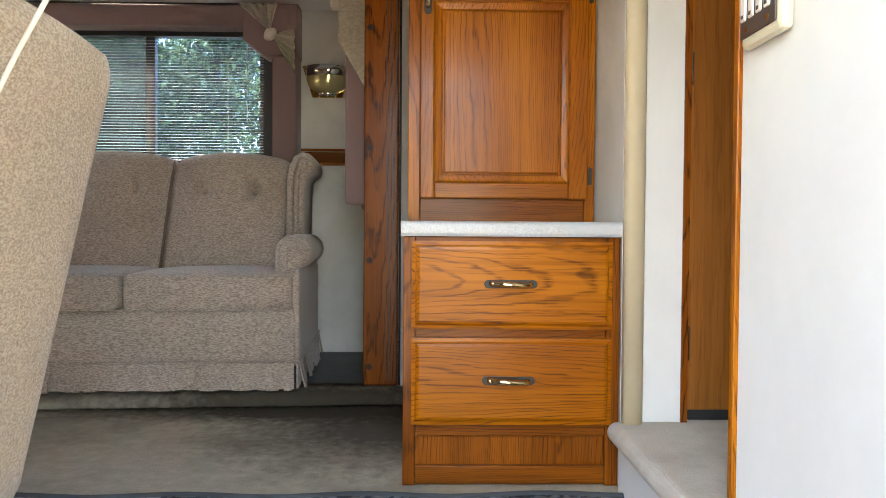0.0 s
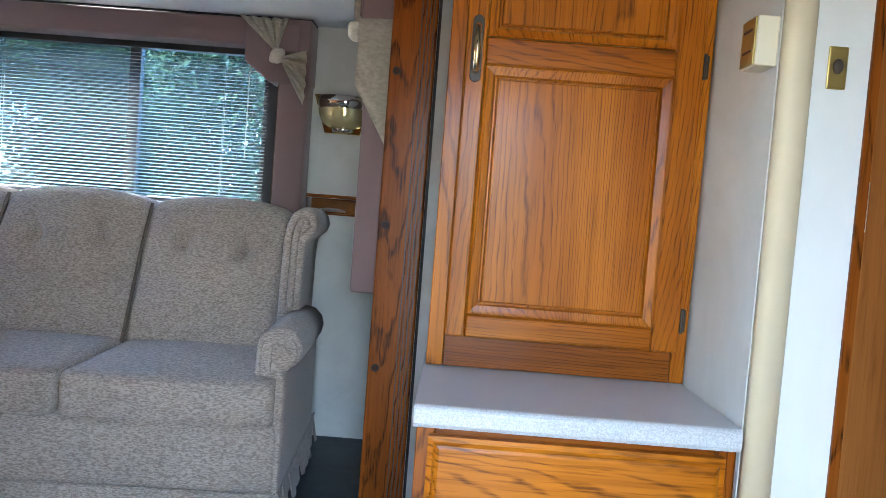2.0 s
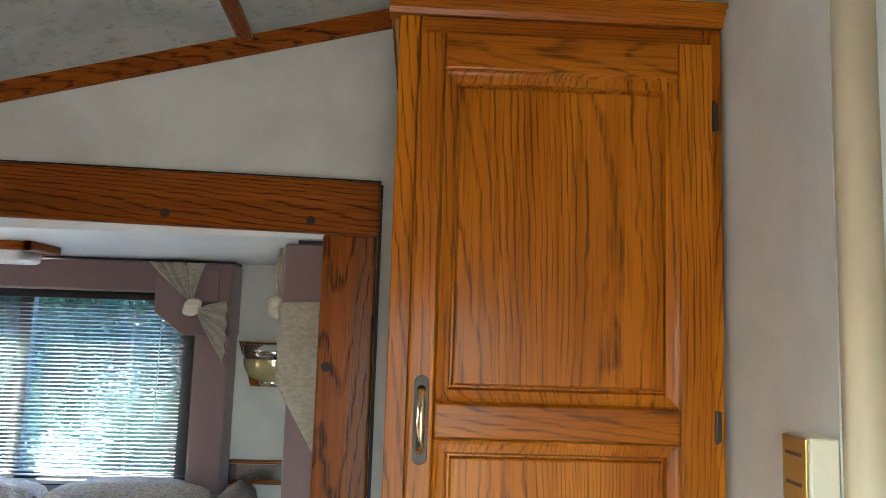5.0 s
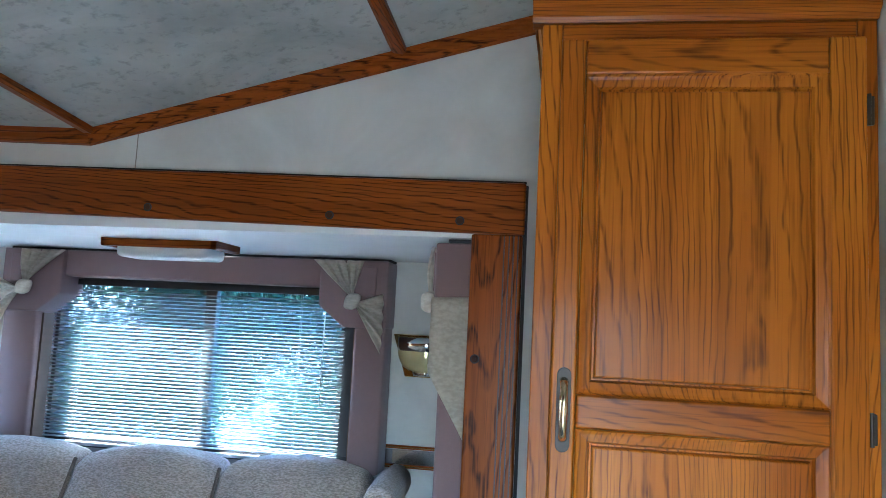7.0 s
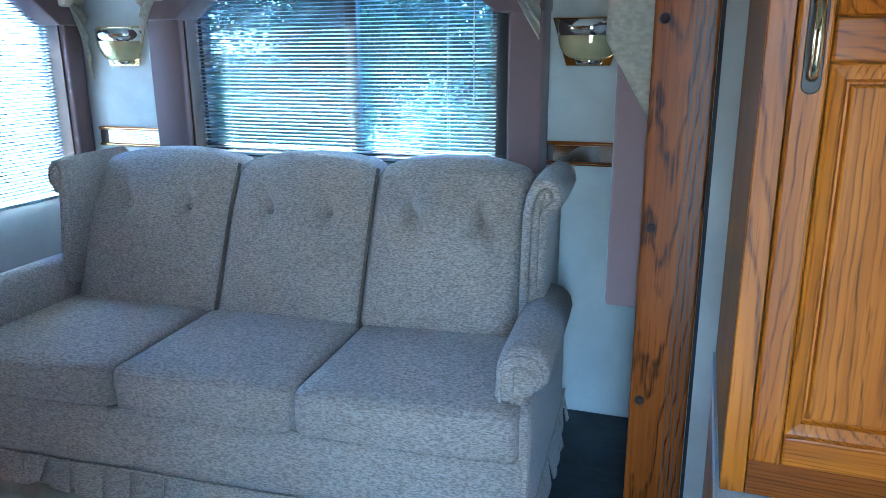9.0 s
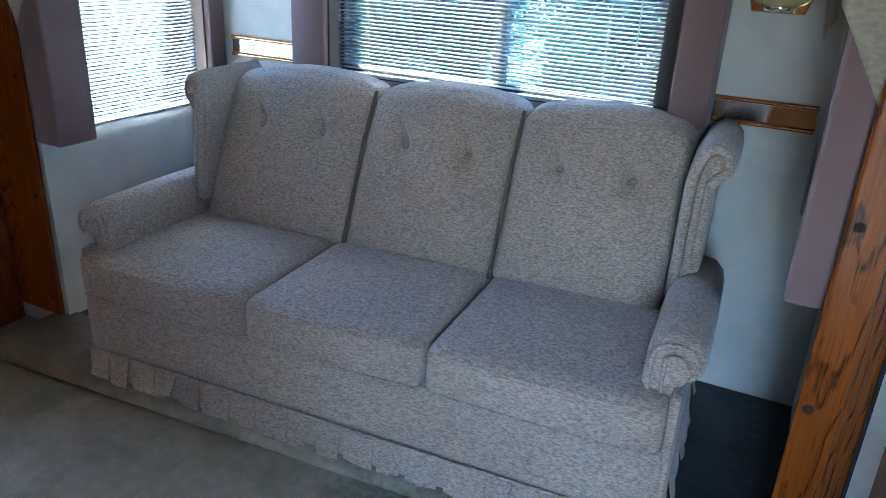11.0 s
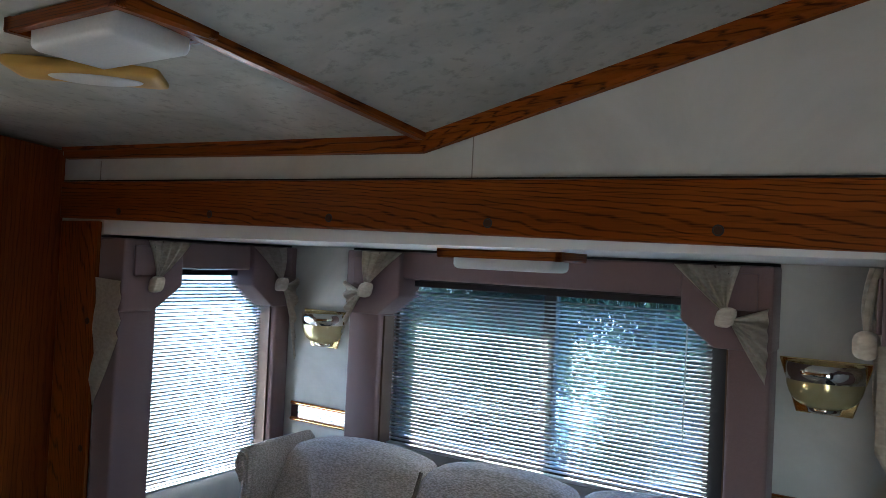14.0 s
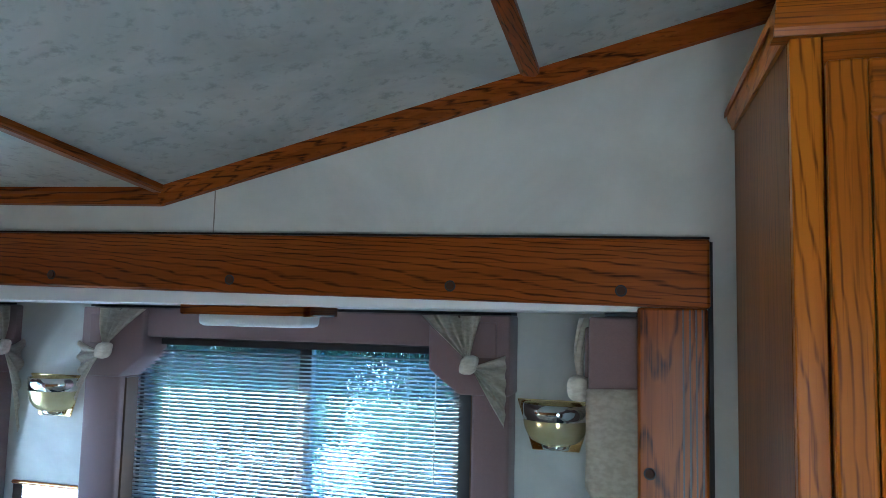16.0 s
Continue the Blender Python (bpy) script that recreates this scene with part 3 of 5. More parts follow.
def build_trim():
    for n, x in enumerate((-1.25, -0.387, 0.352)):
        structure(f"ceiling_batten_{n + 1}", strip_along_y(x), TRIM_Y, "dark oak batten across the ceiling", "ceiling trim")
    # moulding along the top of the main wall, following the ceiling
    runs = ((-2.80, -1.25), (-1.25, 0.40), (0.40, 0.543))
    for n, (a, b) in enumerate(runs):
        bm = bmesh.new()
        za, zb = ceiling_height(a + 1e-4, FACE) + 0.004, ceiling_height(b - 1e-4, FACE) + 0.004
        rings = []
        for x, z in ((a, za), (b, zb)):
            rings.append([bm.verts.new((x, FACE - d, z - h)) for d, h in ((0.0, 0.0), (0.028, 0.0), (0.028, 0.012), (0.020, 0.018), (0.020, 0.030), (0.011, 0.040), (0.0, 0.043))])
        r, s = rings
        for k in range(7):
            bm.faces.new((r[k], r[(k + 1) % 7], s[(k + 1) % 7], s[k]))
        bm.faces.new(r)
        bm.faces.new(s[::-1])
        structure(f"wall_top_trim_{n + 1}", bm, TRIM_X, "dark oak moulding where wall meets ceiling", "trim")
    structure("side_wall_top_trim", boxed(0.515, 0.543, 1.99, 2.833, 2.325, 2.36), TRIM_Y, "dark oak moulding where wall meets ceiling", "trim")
    # plugged oak boards round the slide opening; black strips paint the shadow line behind them
    front, back = 2.845, 2.863
    surround = thing("slide_opening_surround", "reddish oak boards with screw plugs framing the slide-out", "door casing", "", "structure")
    board = boxed(POST_L, OPEN_R + 0.131, front - 0.004, back, OPEN_T - 0.008, 1.812, 0.006)
    lifted = boxed(POST_L, OPEN_R + 0.131, 2.852, 2.866, 1.813, 1.817)
    for v in (*board.verts, *lifted.verts):
        v.co.z += LEAN * (OPEN_R - v.co.x)
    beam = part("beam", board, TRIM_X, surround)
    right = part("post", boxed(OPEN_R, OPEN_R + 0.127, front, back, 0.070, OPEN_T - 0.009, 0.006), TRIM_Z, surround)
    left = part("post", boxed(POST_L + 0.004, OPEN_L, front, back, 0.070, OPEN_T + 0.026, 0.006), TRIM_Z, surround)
    # dark raised strips paint the shade of narrow grooves along the post
    for x in (OPEN_R + 0.081, OPEN_R + 0.093, OPEN_R + 0.104, OPEN_R + 0.115):
        part("groove", boxed(x, x + 0.003, front - 0.0015, front + 0.002, 0.09, OPEN_T - 0.012), DARK_PLATE, right)
    part("seal", boxed(OPEN_R + 0.128, OPEN_R + 0.136, 2.852, 2.866, 0.07, 1.805), GAP_BLACK, surround)
    part("seal", lifted, GAP_BLACK, surround)

    def plug(x, z, owner, y):
        bm = bmesh.new()
        tube(bm, [(x, y + 0.001, z), (x, y - 0.0035, z)], [0.0095, 0.008], 12)
        part("screw_plug", bm, PLUG, owner, "round dark-stained screw plug")
        ring = bmesh.new()
        tube(ring, [(x, y + 0.0005, z), (x, y - 0.0012, z)], 0.0115, 14)
        part("plug_rim", ring, GAP_BLACK, owner)

    for z in (0.14, 0.53, 0.94, 1.374):
        plug(OPEN_R + 0.022, z, right, front)
        plug(OPEN_L - 0.03, z, left, front)
    for x in (-0.208, -0.545, -1.05, -1.53, -2.0, -2.45):
        plug(x, 1.711 + LEAN * (OPEN_R - x), beam, front - 0.004)
    # butt joints of the wall panels
    for n, (x, z0, z1) in enumerate(((-1.112, 1.832, 1.932), (-2.60, 1.858, 1.924))):
        structure(f"wall_seam_{n + 1}", boxed(x - 0.001, x + 0.001, FACE - 0.0015, FACE + 0.001, z0, z1), SEAM, "thin dark joint between wall panels", "wall joint")
    # hall: corner moulding, oak edge of the partition, step
    bm = bmesh.new()
    prism(bm, [(0.547, 1.984), (0.547, 1.972), (0.553, 1.962), (0.563, 1.956), (0.580, 1.956), (0.592, 1.962), (0.598, 1.972), (0.598, 1.984)], "z", 0.0, 2.70)
    structure("corner_moulding", bm, BEIGE, "rounded beige corner moulding", "trim", True)
    structure("partition_edge_trim", boxed(0.603, 0.616, 1.441, 1.461, 0.163, 2.6, 0.003), OAK_Z, "thin light oak edging strip", "trim")
    bm = bmesh.new()
    r = 0.026
    prof = [(0.54, 0.10)] + [(0.514 + r - r * math.sin(a), 0.136 - r * math.cos(a)) for a in [math.pi * k / 8 for k in range(9)]] + [(1.9, 0.162), (1.9, 0.10)]
    prof = [(x, z) for x, z in prof]
    prism(bm, prof, "y", 1.20, 2.036)
    ob = structure("hall_step", bm, STEP_CARPET, "pale carpeted step up to the hallway", "step")
    structure("step_riser", boxed(0.53, 0.56, 1.20, 1.935, 0.0, 0.108), WHITE_WALL, "white riser under the carpeted step", "step")
    # hall door: brown slab with a jamb and hinges
    door = thing("door_1", "plain brown wood-veneer interior door, closed", "door", "", "structure")
    part("slab", boxed(0.716, 1.245, 2.002, 2.034, 0.19, 2.02, 0.002), SLAB, door)
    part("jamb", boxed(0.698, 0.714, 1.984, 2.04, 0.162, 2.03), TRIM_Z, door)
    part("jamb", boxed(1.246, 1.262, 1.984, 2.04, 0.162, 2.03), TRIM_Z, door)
    # black box fills the space under the slab and paints its shade
    part("threshold_gap", boxed(0.7145, 1.2455, 2.008, 2.034, 0.163, 0.189), GAP_BLACK, door, "black strip for the shade in the gap under the door")
    for z in (0.36, 1.05, 1.75):
        hinge = bmesh.new()
        box(hinge, 0.709, 0.722, 1.996, 2.003, z - 0.04, z + 0.04)
        tube(hinge, [(0.715, 1.994, z - 0.042), (0.715, 1.994, z + 0.042)], 0.005, 8)
        part("hinge", hinge, CHROME, door, "small bright metal hinge")


build_shell()
build_trim()
# ---------------------------------------------------------------- outside
def build_outside():
    bm = bmesh.new()
    box(bm, -400, 400, -400, 400, -0.95, -0.85)
    structure("ground", bm, GROUND, "dry pale ground with thin grass", "ground")
    step = thing("entry_fold_step", "folding metal entry step below the doorway", "step")
    part("tread", boxed(-0.25, 0.38, 0.02, 0.30, -0.58, -0.55, 0.006), DARK_PLATE, step)
    for x in (-0.22, 0.33):
        part("leg", boxed(x, x + 0.03, 0.25, 0.28, -0.85, -0.581), DARK_PLATE, step)
    rng = random.Random(5)

    def tree(x, y, h, spread_, leaves, low):
        t = thing("tree", "leafy green tree with a dense uneven crown", "tree", "trees behind the trailer")
        bm = bmesh.new()
        top = Vector((x + rng.uniform(-0.3, 0.3), y, -0.85 + h * 0.8))
        base = Vector((x, y, -0.86))
        pts = [base.lerp(top, k / 5) + Vector((rng.uniform(-0.08, 0.08), rng.uniform(-0.08, 0.08), 0)) * (k > 0) for k in range(6)]
        tube(bm, pts, [0.16, 0.14, 0.12, 0.09, 0.06, 0.03], 9)
        centres = []
        for k in range(26):
            f = rng.uniform(low, 0.98)
            a = rng.uniform(0, 2 * math.pi)
            start = base.lerp(top, min(f, 0.95))
            reach = spread_ * (0.45 + 0.55 * math.sin(math.pi * min(1.0, f * 0.9 + 0.1))) * rng.uniform(0.5, 1.0)
            end = start + Vector((math.cos(a) * reach, math.sin(a) * reach * 0.7, rng.uniform(0.1, 0.7)))
            tube(bm, [start, start.lerp(end, 0.5) + Vector((0, 0, 0.1)), end], [0.035, 0.022, 0.008], 5)
            centres += [start.lerp(end, q) for q in (0.45, 0.7, 0.9, 1.05)]
        part("trunk", bm, BARK, t)
        verts, faces = [], []
        for _ in range(leaves):
            c = rng.choice(centres)
            p = c + Vector((rng.gauss(0, 0.34), rng.gauss(0, 0.32), rng.gauss(0, 0.30)))
            q = Euler((rng.uniform(0, 6.3), rng.uniform(0, 6.3), rng.uniform(0, 6.3))).to_matrix()
            s = rng.uniform(0.04, 0.085)
            n = len(verts)
            for u, v, w in ((-1, 0, 0), (0, -0.5, 0.12), (1.1, 0, -0.1), (0, 0.5, 0.12)):
                verts.append(p + q @ Vector((u * s, v * s, w * s)))
            faces.append((n, n + 1, n + 2, n + 3))
        me = bpy.data.meshes.new("crown")
        me.from_pydata([tuple(v) for v in verts], [], faces)
        me.materials.append(LEAF)
        crown = new("crown", me)
        crown.parent = t
        return t

    for x, y, h, w, n, low in ((-9.6, 13.6, 5.8, 2.1, 13000, 0.05), (-7.6, 14.8, 6.6, 2.2, 14000, 0.05), (-5.7, 13.4, 5.9, 2.1, 14000, 0.07),
                               (-3.9, 14.6, 6.5, 2.1, 14000, 0.05), (-2.1, 13.5, 5.9, 2.0, 14000, 0.09), (-0.2, 14.5, 6.5, 2.1, 13000, 0.05), (1.9, 13.8, 6.0, 2.1, 11000, 0.05), (4.2, 15.0, 6.2, 2.1, 9000, 0.05),
                               (-6.7, 16.6, 7.4, 2.4, 12000, 0.05), (-8.9, 16.9, 7.6, 2.4, 12000, 0.05), (-4.6, 16.9, 7.2, 2.3, 11000, 0.05)):
        tree(x, y, h, w, n, low)

    def shrub(x, y, w, h, leaves, material=LEAF, label="dense green shrub on dry ground", loose=0.19, low=0.25):
        g = thing("shrub", label, "shrub", "shrubs behind the trailer")
        bm = bmesh.new()
        twigs = []
        for k in range(14):
            a = rng.uniform(0, 2 * math.pi)
            tip = Vector((x + math.cos(a) * w * rng.uniform(0.3, 1.0), y + math.sin(a) * 0.5 * rng.uniform(0.3, 1.0), -0.85 + h * rng.uniform(low, 1.0)))
            root = Vector((x + math.cos(a) * 0.08, y + math.sin(a) * 0.08, -0.86))
            tube(bm, [root, root.lerp(tip, 0.5) + Vector((0, 0, 0.1)), tip], [0.02, 0.013, 0.005], 5)
            twigs += [root.lerp(tip, q) for q in ((0.35, 0.6, 0.85, 1.0) if low < 0.5 else (0.9, 1.0))]
        part("stems", bm, BARK, g)
        verts, faces = [], []
        for _ in range(leaves):
            p = rng.choice(twigs) + Vector((rng.gauss(0, loose), rng.gauss(0, loose), rng.gauss(0, loose * 0.9)))
            p.z = max(p.z, -0.84)
            q = Euler((rng.uniform(0, 6.3), rng.uniform(0, 6.3), rng.uniform(0, 6.3))).to_matrix()
            s = rng.uniform(0.014, 0.030)
            n = len(verts)
            for u, v, ww in ((-1, 0, 0), (0, -0.5, 0.12), (1.1, 0, -0.1), (0, 0.5, 0.12)):
                verts.append(p + q @ Vector((u * s, v * s, ww * s)))
            faces.append((n, n + 1, n + 2, n + 3))
        me = bpy.data.meshes.new("foliage")
        me.from_pydata([tuple(v) for v in verts], [], faces)
        me.materials.append(material)
        f = new("foliage", me)
        f.parent = g
        return g

    # two added shrubs whose pale leaves stand in for sunlit glare
    shrub(-2.34, 6.67, 0.09, 1.60, 1100, GLARE_LEAF, "low shrub added for a sunlit glare, leaves coloured near white", 0.055, 0.76)
    shrub(-3.67, 7.4, 0.20, 1.20, 300, GLARE_LEAF, "low shrub added for a sunlit glare, leaves coloured near white", 0.13, 0.6)

    for x, y, w, h, n in ((-7.0, 9.0, 0.75, 1.7, 13000), (-5.8, 9.4, 0.75, 1.6, 13000), (-4.7, 8.8, 0.70, 1.7, 14000), (-3.7, 9.2, 0.62, 1.6, 13000), (-2.75, 8.9, 0.45, 1.6, 11000),
                          (-1.05, 9.0, 0.55, 1.7, 12000), (-0.1, 9.3, 0.65, 1.6, 12000), (1.0, 8.9, 0.7, 1.6, 11000), (2.2, 9.4, 0.75, 1.6, 9000)):
        shrub(x, y, w, h, n)


build_outside()


# ---------------------------------------------------------------- oak cabinet with drawers
def raised_panel(bm, x0, x1, z0, z1, y):
    """The field of a framed door: a bevelled slope down into a groove, the flat field slightly back from the frame."""
    rings = []
    for inset, d in ((0.0, 0.0), (0.003, 0.004), (0.008, 0.0055), (0.020, 0.0075), (0.0235, 0.0135), (0.0265, 0.0135), (0.0285, 0.007), (0.031, 0.0055)):
        rings.append([bm.verts.new((x, y + d, z)) for x, z in ((x0 + inset, z0 + inset), (x1 - inset, z0 + inset), (x1 - inset, z1 - inset), (x0 + inset, z1 - inset))])
    for a, b in zip(rings, rings[1:]):
        for k in range(4):
            bm.faces.new((a[k], a[(k + 1) % 4], b[(k + 1) % 4], b[k]))
    bm.faces.new(rings[-1])
    return bm


def bow_pull(bm, a, b, out, r=0.006):
    """A brass bow handle from a to b, standing off by the vector out, with two feet."""
    a, b, out = Vector(a), Vector(b), Vector(out)
    pts = [a + (b - a) * f + out * h for f, h in ((0.0, 0.0), (0.03, 0.55), (0.12, 0.85), (0.3, 1.0), (0.5, 1.05), (0.7, 1.0), (0.88, 0.85), (0.97, 0.55), (1.0, 0.0))]
    tube(bm, pts, [r * 1.3, r * 1.1, r, r * 1.1, r * 1.25, r * 1.1, r, r * 1.1, r * 1.3], 10)
    return bm


def capsule(half, r):
    """Outline of a bar with round ends, along the second axis."""
    top = [(r * math.cos(a), half - r + r * math.sin(a)) for a in [math.pi * k / 8 for k in range(9)]]
    return top + [(-x, -z) for x, z in top]


def build_cabinet():
    # lower cabinet
    base = thing("drawer_cabinet", "honey oak base cabinet with two deep drawers", "cabinet")
    part("side_panel", boxed(0.0, 0.018, 2.004, 2.862, 0.0, 0.625, 0.002), FRAME_Z, base)
    part("side_panel", boxed(0.522, 0.542, 2.004, 2.862, 0.0, 0.625, 0.002), FRAME_Z, base)
    part("face_stile", boxed(0.0, 0.030, 1.988, 2.003, 0.0, 0.625, 0.002), FRAME_Z, base)
    part("face_stile", boxed(0.508, 0.542, 1.988, 2.003, 0.0, 0.625, 0.002), FRAME_Z, base)
    for z0, z1 in ((0.600, 0.625), (0.365, 0.408), (0.125, 0.165), (0.004, 0.050)):
        part("face_rail", boxed(0.031, 0.507, 1.989, 2.003, z0, z1, 0.002), FRAME_X, base)
    part("toe_panel", boxed(0.031, 0.507, 1.998, 2.006, 0.051, 0.124), FRAME_Z, base, "recessed oak panel with upright grain")
    part("back_panel", boxed(0.019, 0.521, 2.84, 2.862, 0.0, 0.62), OAK_Z, base)
    for z0, z1, hx, hz in ((0.396, 0.614, 0.266, 0.509), (0.158, 0.374, 0.262, 0.270)):
        bm = bmesh.new()
        prism(bm, [(0.021, z0), (0.519, z0), (0.519, z1), (0.021, z1)], "y", 1.972, 1.987)
        drawer = part("drawer", bm, OAK_X, base, "wide oak drawer front with a routed edge")
        field = bmesh.new()
        rings = []
        for inset, d in ((0.0, 0.0), (0.009, -0.001), (0.014, -0.006), (0.020, -0.0075)):
            rings.append([field.verts.new((x, 1.972 + d, z)) for x, z in ((0.021 + inset, z0 + inset), (0.519 - inset, z0 + inset), (0.519 - inset, z1 - inset), (0.021 + inset, z1 - inset))])
        for a, b in zip(rings, rings[1:]):
            for k in range(4):
                field.faces.new((a[k], a[(k + 1) % 4], b[(k + 1) % 4], b[k]))
        field.faces.new(rings[-1])
        part("front_field", field, OAK_X, drawer)
        pull = bmesh.new()
        bow_pull(pull, (hx - 0.047, 1.9625, hz + 0.002), (hx + 0.047, 1.9625, hz - 0.002), (0, -0.022, 0))
        plate = prism(bmesh.new(), [(hx + x, hz + z) for z, x in capsule(0.066, 0.0105)], "y", 1.9612, 1.9650, 0.001)
        part("handle", pull, ANTIQUE, drawer, "polished brass bow handle", True)
        part("back_plate", plate, DARK_BRASS, drawer, "darkened brass plate")
    # counter
    bm = bmesh.new()
    r = 0.012
    prof = [(2.862, 0.664), (1.972 + r, 0.664)] + [(1.972 + r - r * math.sin(a), 0.664 - r + r * math.cos(a)) for a in [math.pi / 2 * k / 4 for k in range(1, 5)]] + [(1.972, 0.633), (1.976, 0.626), (2.862, 0.626)]
    prism(bm, prof, "x", -0.006, 0.543)
    top = thing("countertop", "grey-white speckled laminate countertop on the drawer cabinet", "countertop")
    part("slab", bm, LAMINATE, top)
    part("front_edge", boxed(-0.005, 0.542, 1.9702, 1.9716, 0.634, 0.652), LAMINATE, top, "laminate edge strip")
    # tall upper cabinet
    up = thing("wall_cabinet", "tall honey oak cabinet with a two-panel door", "cabinet")
    Y = 2.300
    part("side_panel", prism(bmesh.new(), [(Y + 0.019, 0.666), (2.862, 0.666), (2.862, 2.018), (Y + 0.019, 1.986)], "x", 0.0, 0.016), DIM_VENEER, up, "brown oak-veneer side, darkened for the shade it stands in")
    part("side_panel", boxed(0.527, 0.543, Y + 0.019, 2.862, 0.666, 1.985), OAK_Z, up)
    part("top_panel", boxed(0.016, 0.527, Y + 0.019, 2.862, 1.965, 1.985), OAK_X, up)
    part("face_stile", boxed(0.0, 0.034, Y, Y + 0.018, 0.666, 1.985, 0.002), OAK_Z, up)
    part("face_stile", boxed(0.513, 0.543, Y, Y + 0.018, 0.666, 1.985, 0.002), OAK_Z, up)
    part("face_rail", boxed(0.035, 0.512, Y + 0.001, Y + 0.018, 0.666, 0.745, 0.002), FRAME_X, up)
    part("face_rail", boxed(0.035, 0.512, Y + 0.001, Y + 0.018, 1.945, 1.985, 0.002), OAK_X, up)
    crown = bmesh.new()
    prof = [(Y, 1.985), (Y - 0.008, 1.985), (Y - 0.012, 1.994), (Y - 0.02, 2.002), (Y - 0.022, 2.012), (Y - 0.03, 2.018), (Y - 0.03, 2.030), (Y + 0.02, 2.030), (Y + 0.02, 1.985)]
    prism(crown, [(p[0], p[1] if p[1] < 2.018 else p[1] - 0.010) for p in prof], "x", -0.018, 0.543)
    part("crown_moulding", crown, OAK_X, up)
    side = bmesh.new()
    prism(side, [((p[0] - Y) * 0.6, p[1] if p[1] < 2.018 else p[1] - 0.010) for p in prof], "y", Y + 0.021, 2.862)
    for v in side.verts:
        v.co.z += 0.060 * (v.co.y - Y)
    part("crown_moulding", side, OAK_Y, up)
    D0, D1 = Y - 0.022, Y - 0.004
    door = part("door", boxed(0.034, 0.0755, D0, D1, 0.733, 1.950, 0.004), OAK_Z, up, "framed oak door with two raised panels")
    part("stile", boxed(0.4635, 0.519, D0, D1, 0.733, 1.950, 0.004), OAK_Z, door)
    for z0, z1 in ((0.733, 0.780), (1.297, 1.352), (1.888, 1.950)):
        part("rail", boxed(0.076, 0.463, D0 + 0.0005, D1, z0, z1, 0.004), OAK_X, door)
    for z0, z1 in ((0.780, 1.297), (1.352, 1.888)):
        panel = bmesh.new()
        raised_panel(panel, 0.076, 0.463, z0, z1, D0 + 0.001)
        part("raised_panel", panel, OAK_Z, door)
    pull = bmesh.new()
    bow_pull(pull, (0.056, D0 - 0.002, 1.281), (0.056, D0 - 0.002, 1.371), (0, -0.022, 0))
    handle = part("handle", pull, ANTIQUE, door, "polished brass bow handle", True)
    plate = prism(bmesh.new(), [(0.056 + x, 1.326 + z) for x, z in capsule(0.068, 0.0115)], "y", D0 - 0.0035, D0 + 0.0005, 0.001)
    part("back_plate", plate, DARK_BRASS, handle, "darkened brass plate")
    for z in (0.80, 1.325, 1.83):
        hinge = bmesh.new()
        box(hinge, 0.5225, 0.534, D1 - 0.006, D1 + 0.0015, z - 0.024, z + 0.024, 0.002)
        tube(hinge, [(0.5245, D1 - 0.008, z - 0.026), (0.5245, D1 - 0.008, z + 0.026)], 0.0035, 8)
        part("hinge", hinge, DARK_BRASS, door, "darkened brass hinge")


build_cabinet()


# ---------------------------------------------------------------- sofa
ARM = [(0.0, 0.43), (0.0, 0.50), (0.001, 0.565), (0.012, 0.596), (0.040, 0.616), (0.078, 0.622), (0.115, 0.614), (0.141, 0.590), (0.150, 0.560), (0.144, 0.532), (0.126, 0.514), (0.106, 0.504), (0.099, 0.485), (0.098, 0.43)]
WING = [(0.0, 0.54), (0.0, 0.70), (0.001, 0.85), (0.010, 0.905), (0.034, 0.948), (0.074, 0.968), (0.114, 0.962), (0.143, 0.938), (0.151, 0.908), (0.140, 0.882), (0.118, 0.868), (0.100, 0.852), (0.095, 0.80), (0.095, 0.54)]


def inset_line(line, d):
    """The same outline moved inwards by d."""
    n = len(line)
    turn = sum(line[i][0] * line[(i + 1) % n][1] - line[(i + 1) % n][0] * line[i][1] for i in range(n))
    sign = 1.0 if turn > 0 else -1.0
    out = []
    for i, (x, z) in enumerate(line):
        (x0, z0), (x1, z1) = line[max(i - 1, 0)], line[min(i + 1, n - 1)]
        l = math.hypot(x1 - x0, z1 - z0)
        out.append((x - sign * (z1 - z0) / l * d, z + sign * (x1 - x0) / l * d))
    return out


def curl_pad(line, y0, y1, lean):
    """A stuffed pad: one outline swept from front to back, with a rounded front edge, leaning back a little towards its top."""
    bm = bmesh.new()
    low, high = min(z for _, z in line), max(z for _, z in line)
    rings = []
    for y, d in ((y0, 0.016), (y0 + 0.004, 0.007), (y0 + 0.012, 0.002), (y0 + 0.024, 0.0), ((y0 + y1) / 2, -0.002), (y1, 0.0)):
        rings.append([bm.verts.new((x, y + lean * (z - low) / (high - low), z)) for x, z in inset_line(line, d)])
    n = len(line)
    for a, b in zip(rings, rings[1:]):
        for k in range(n):
            bm.faces.new((a[k], a[(k + 1) % n], b[(k + 1) % n], b[k]))
    bm.faces.new(rings[0])
    bm.faces.new(rings[-1])
    return bm


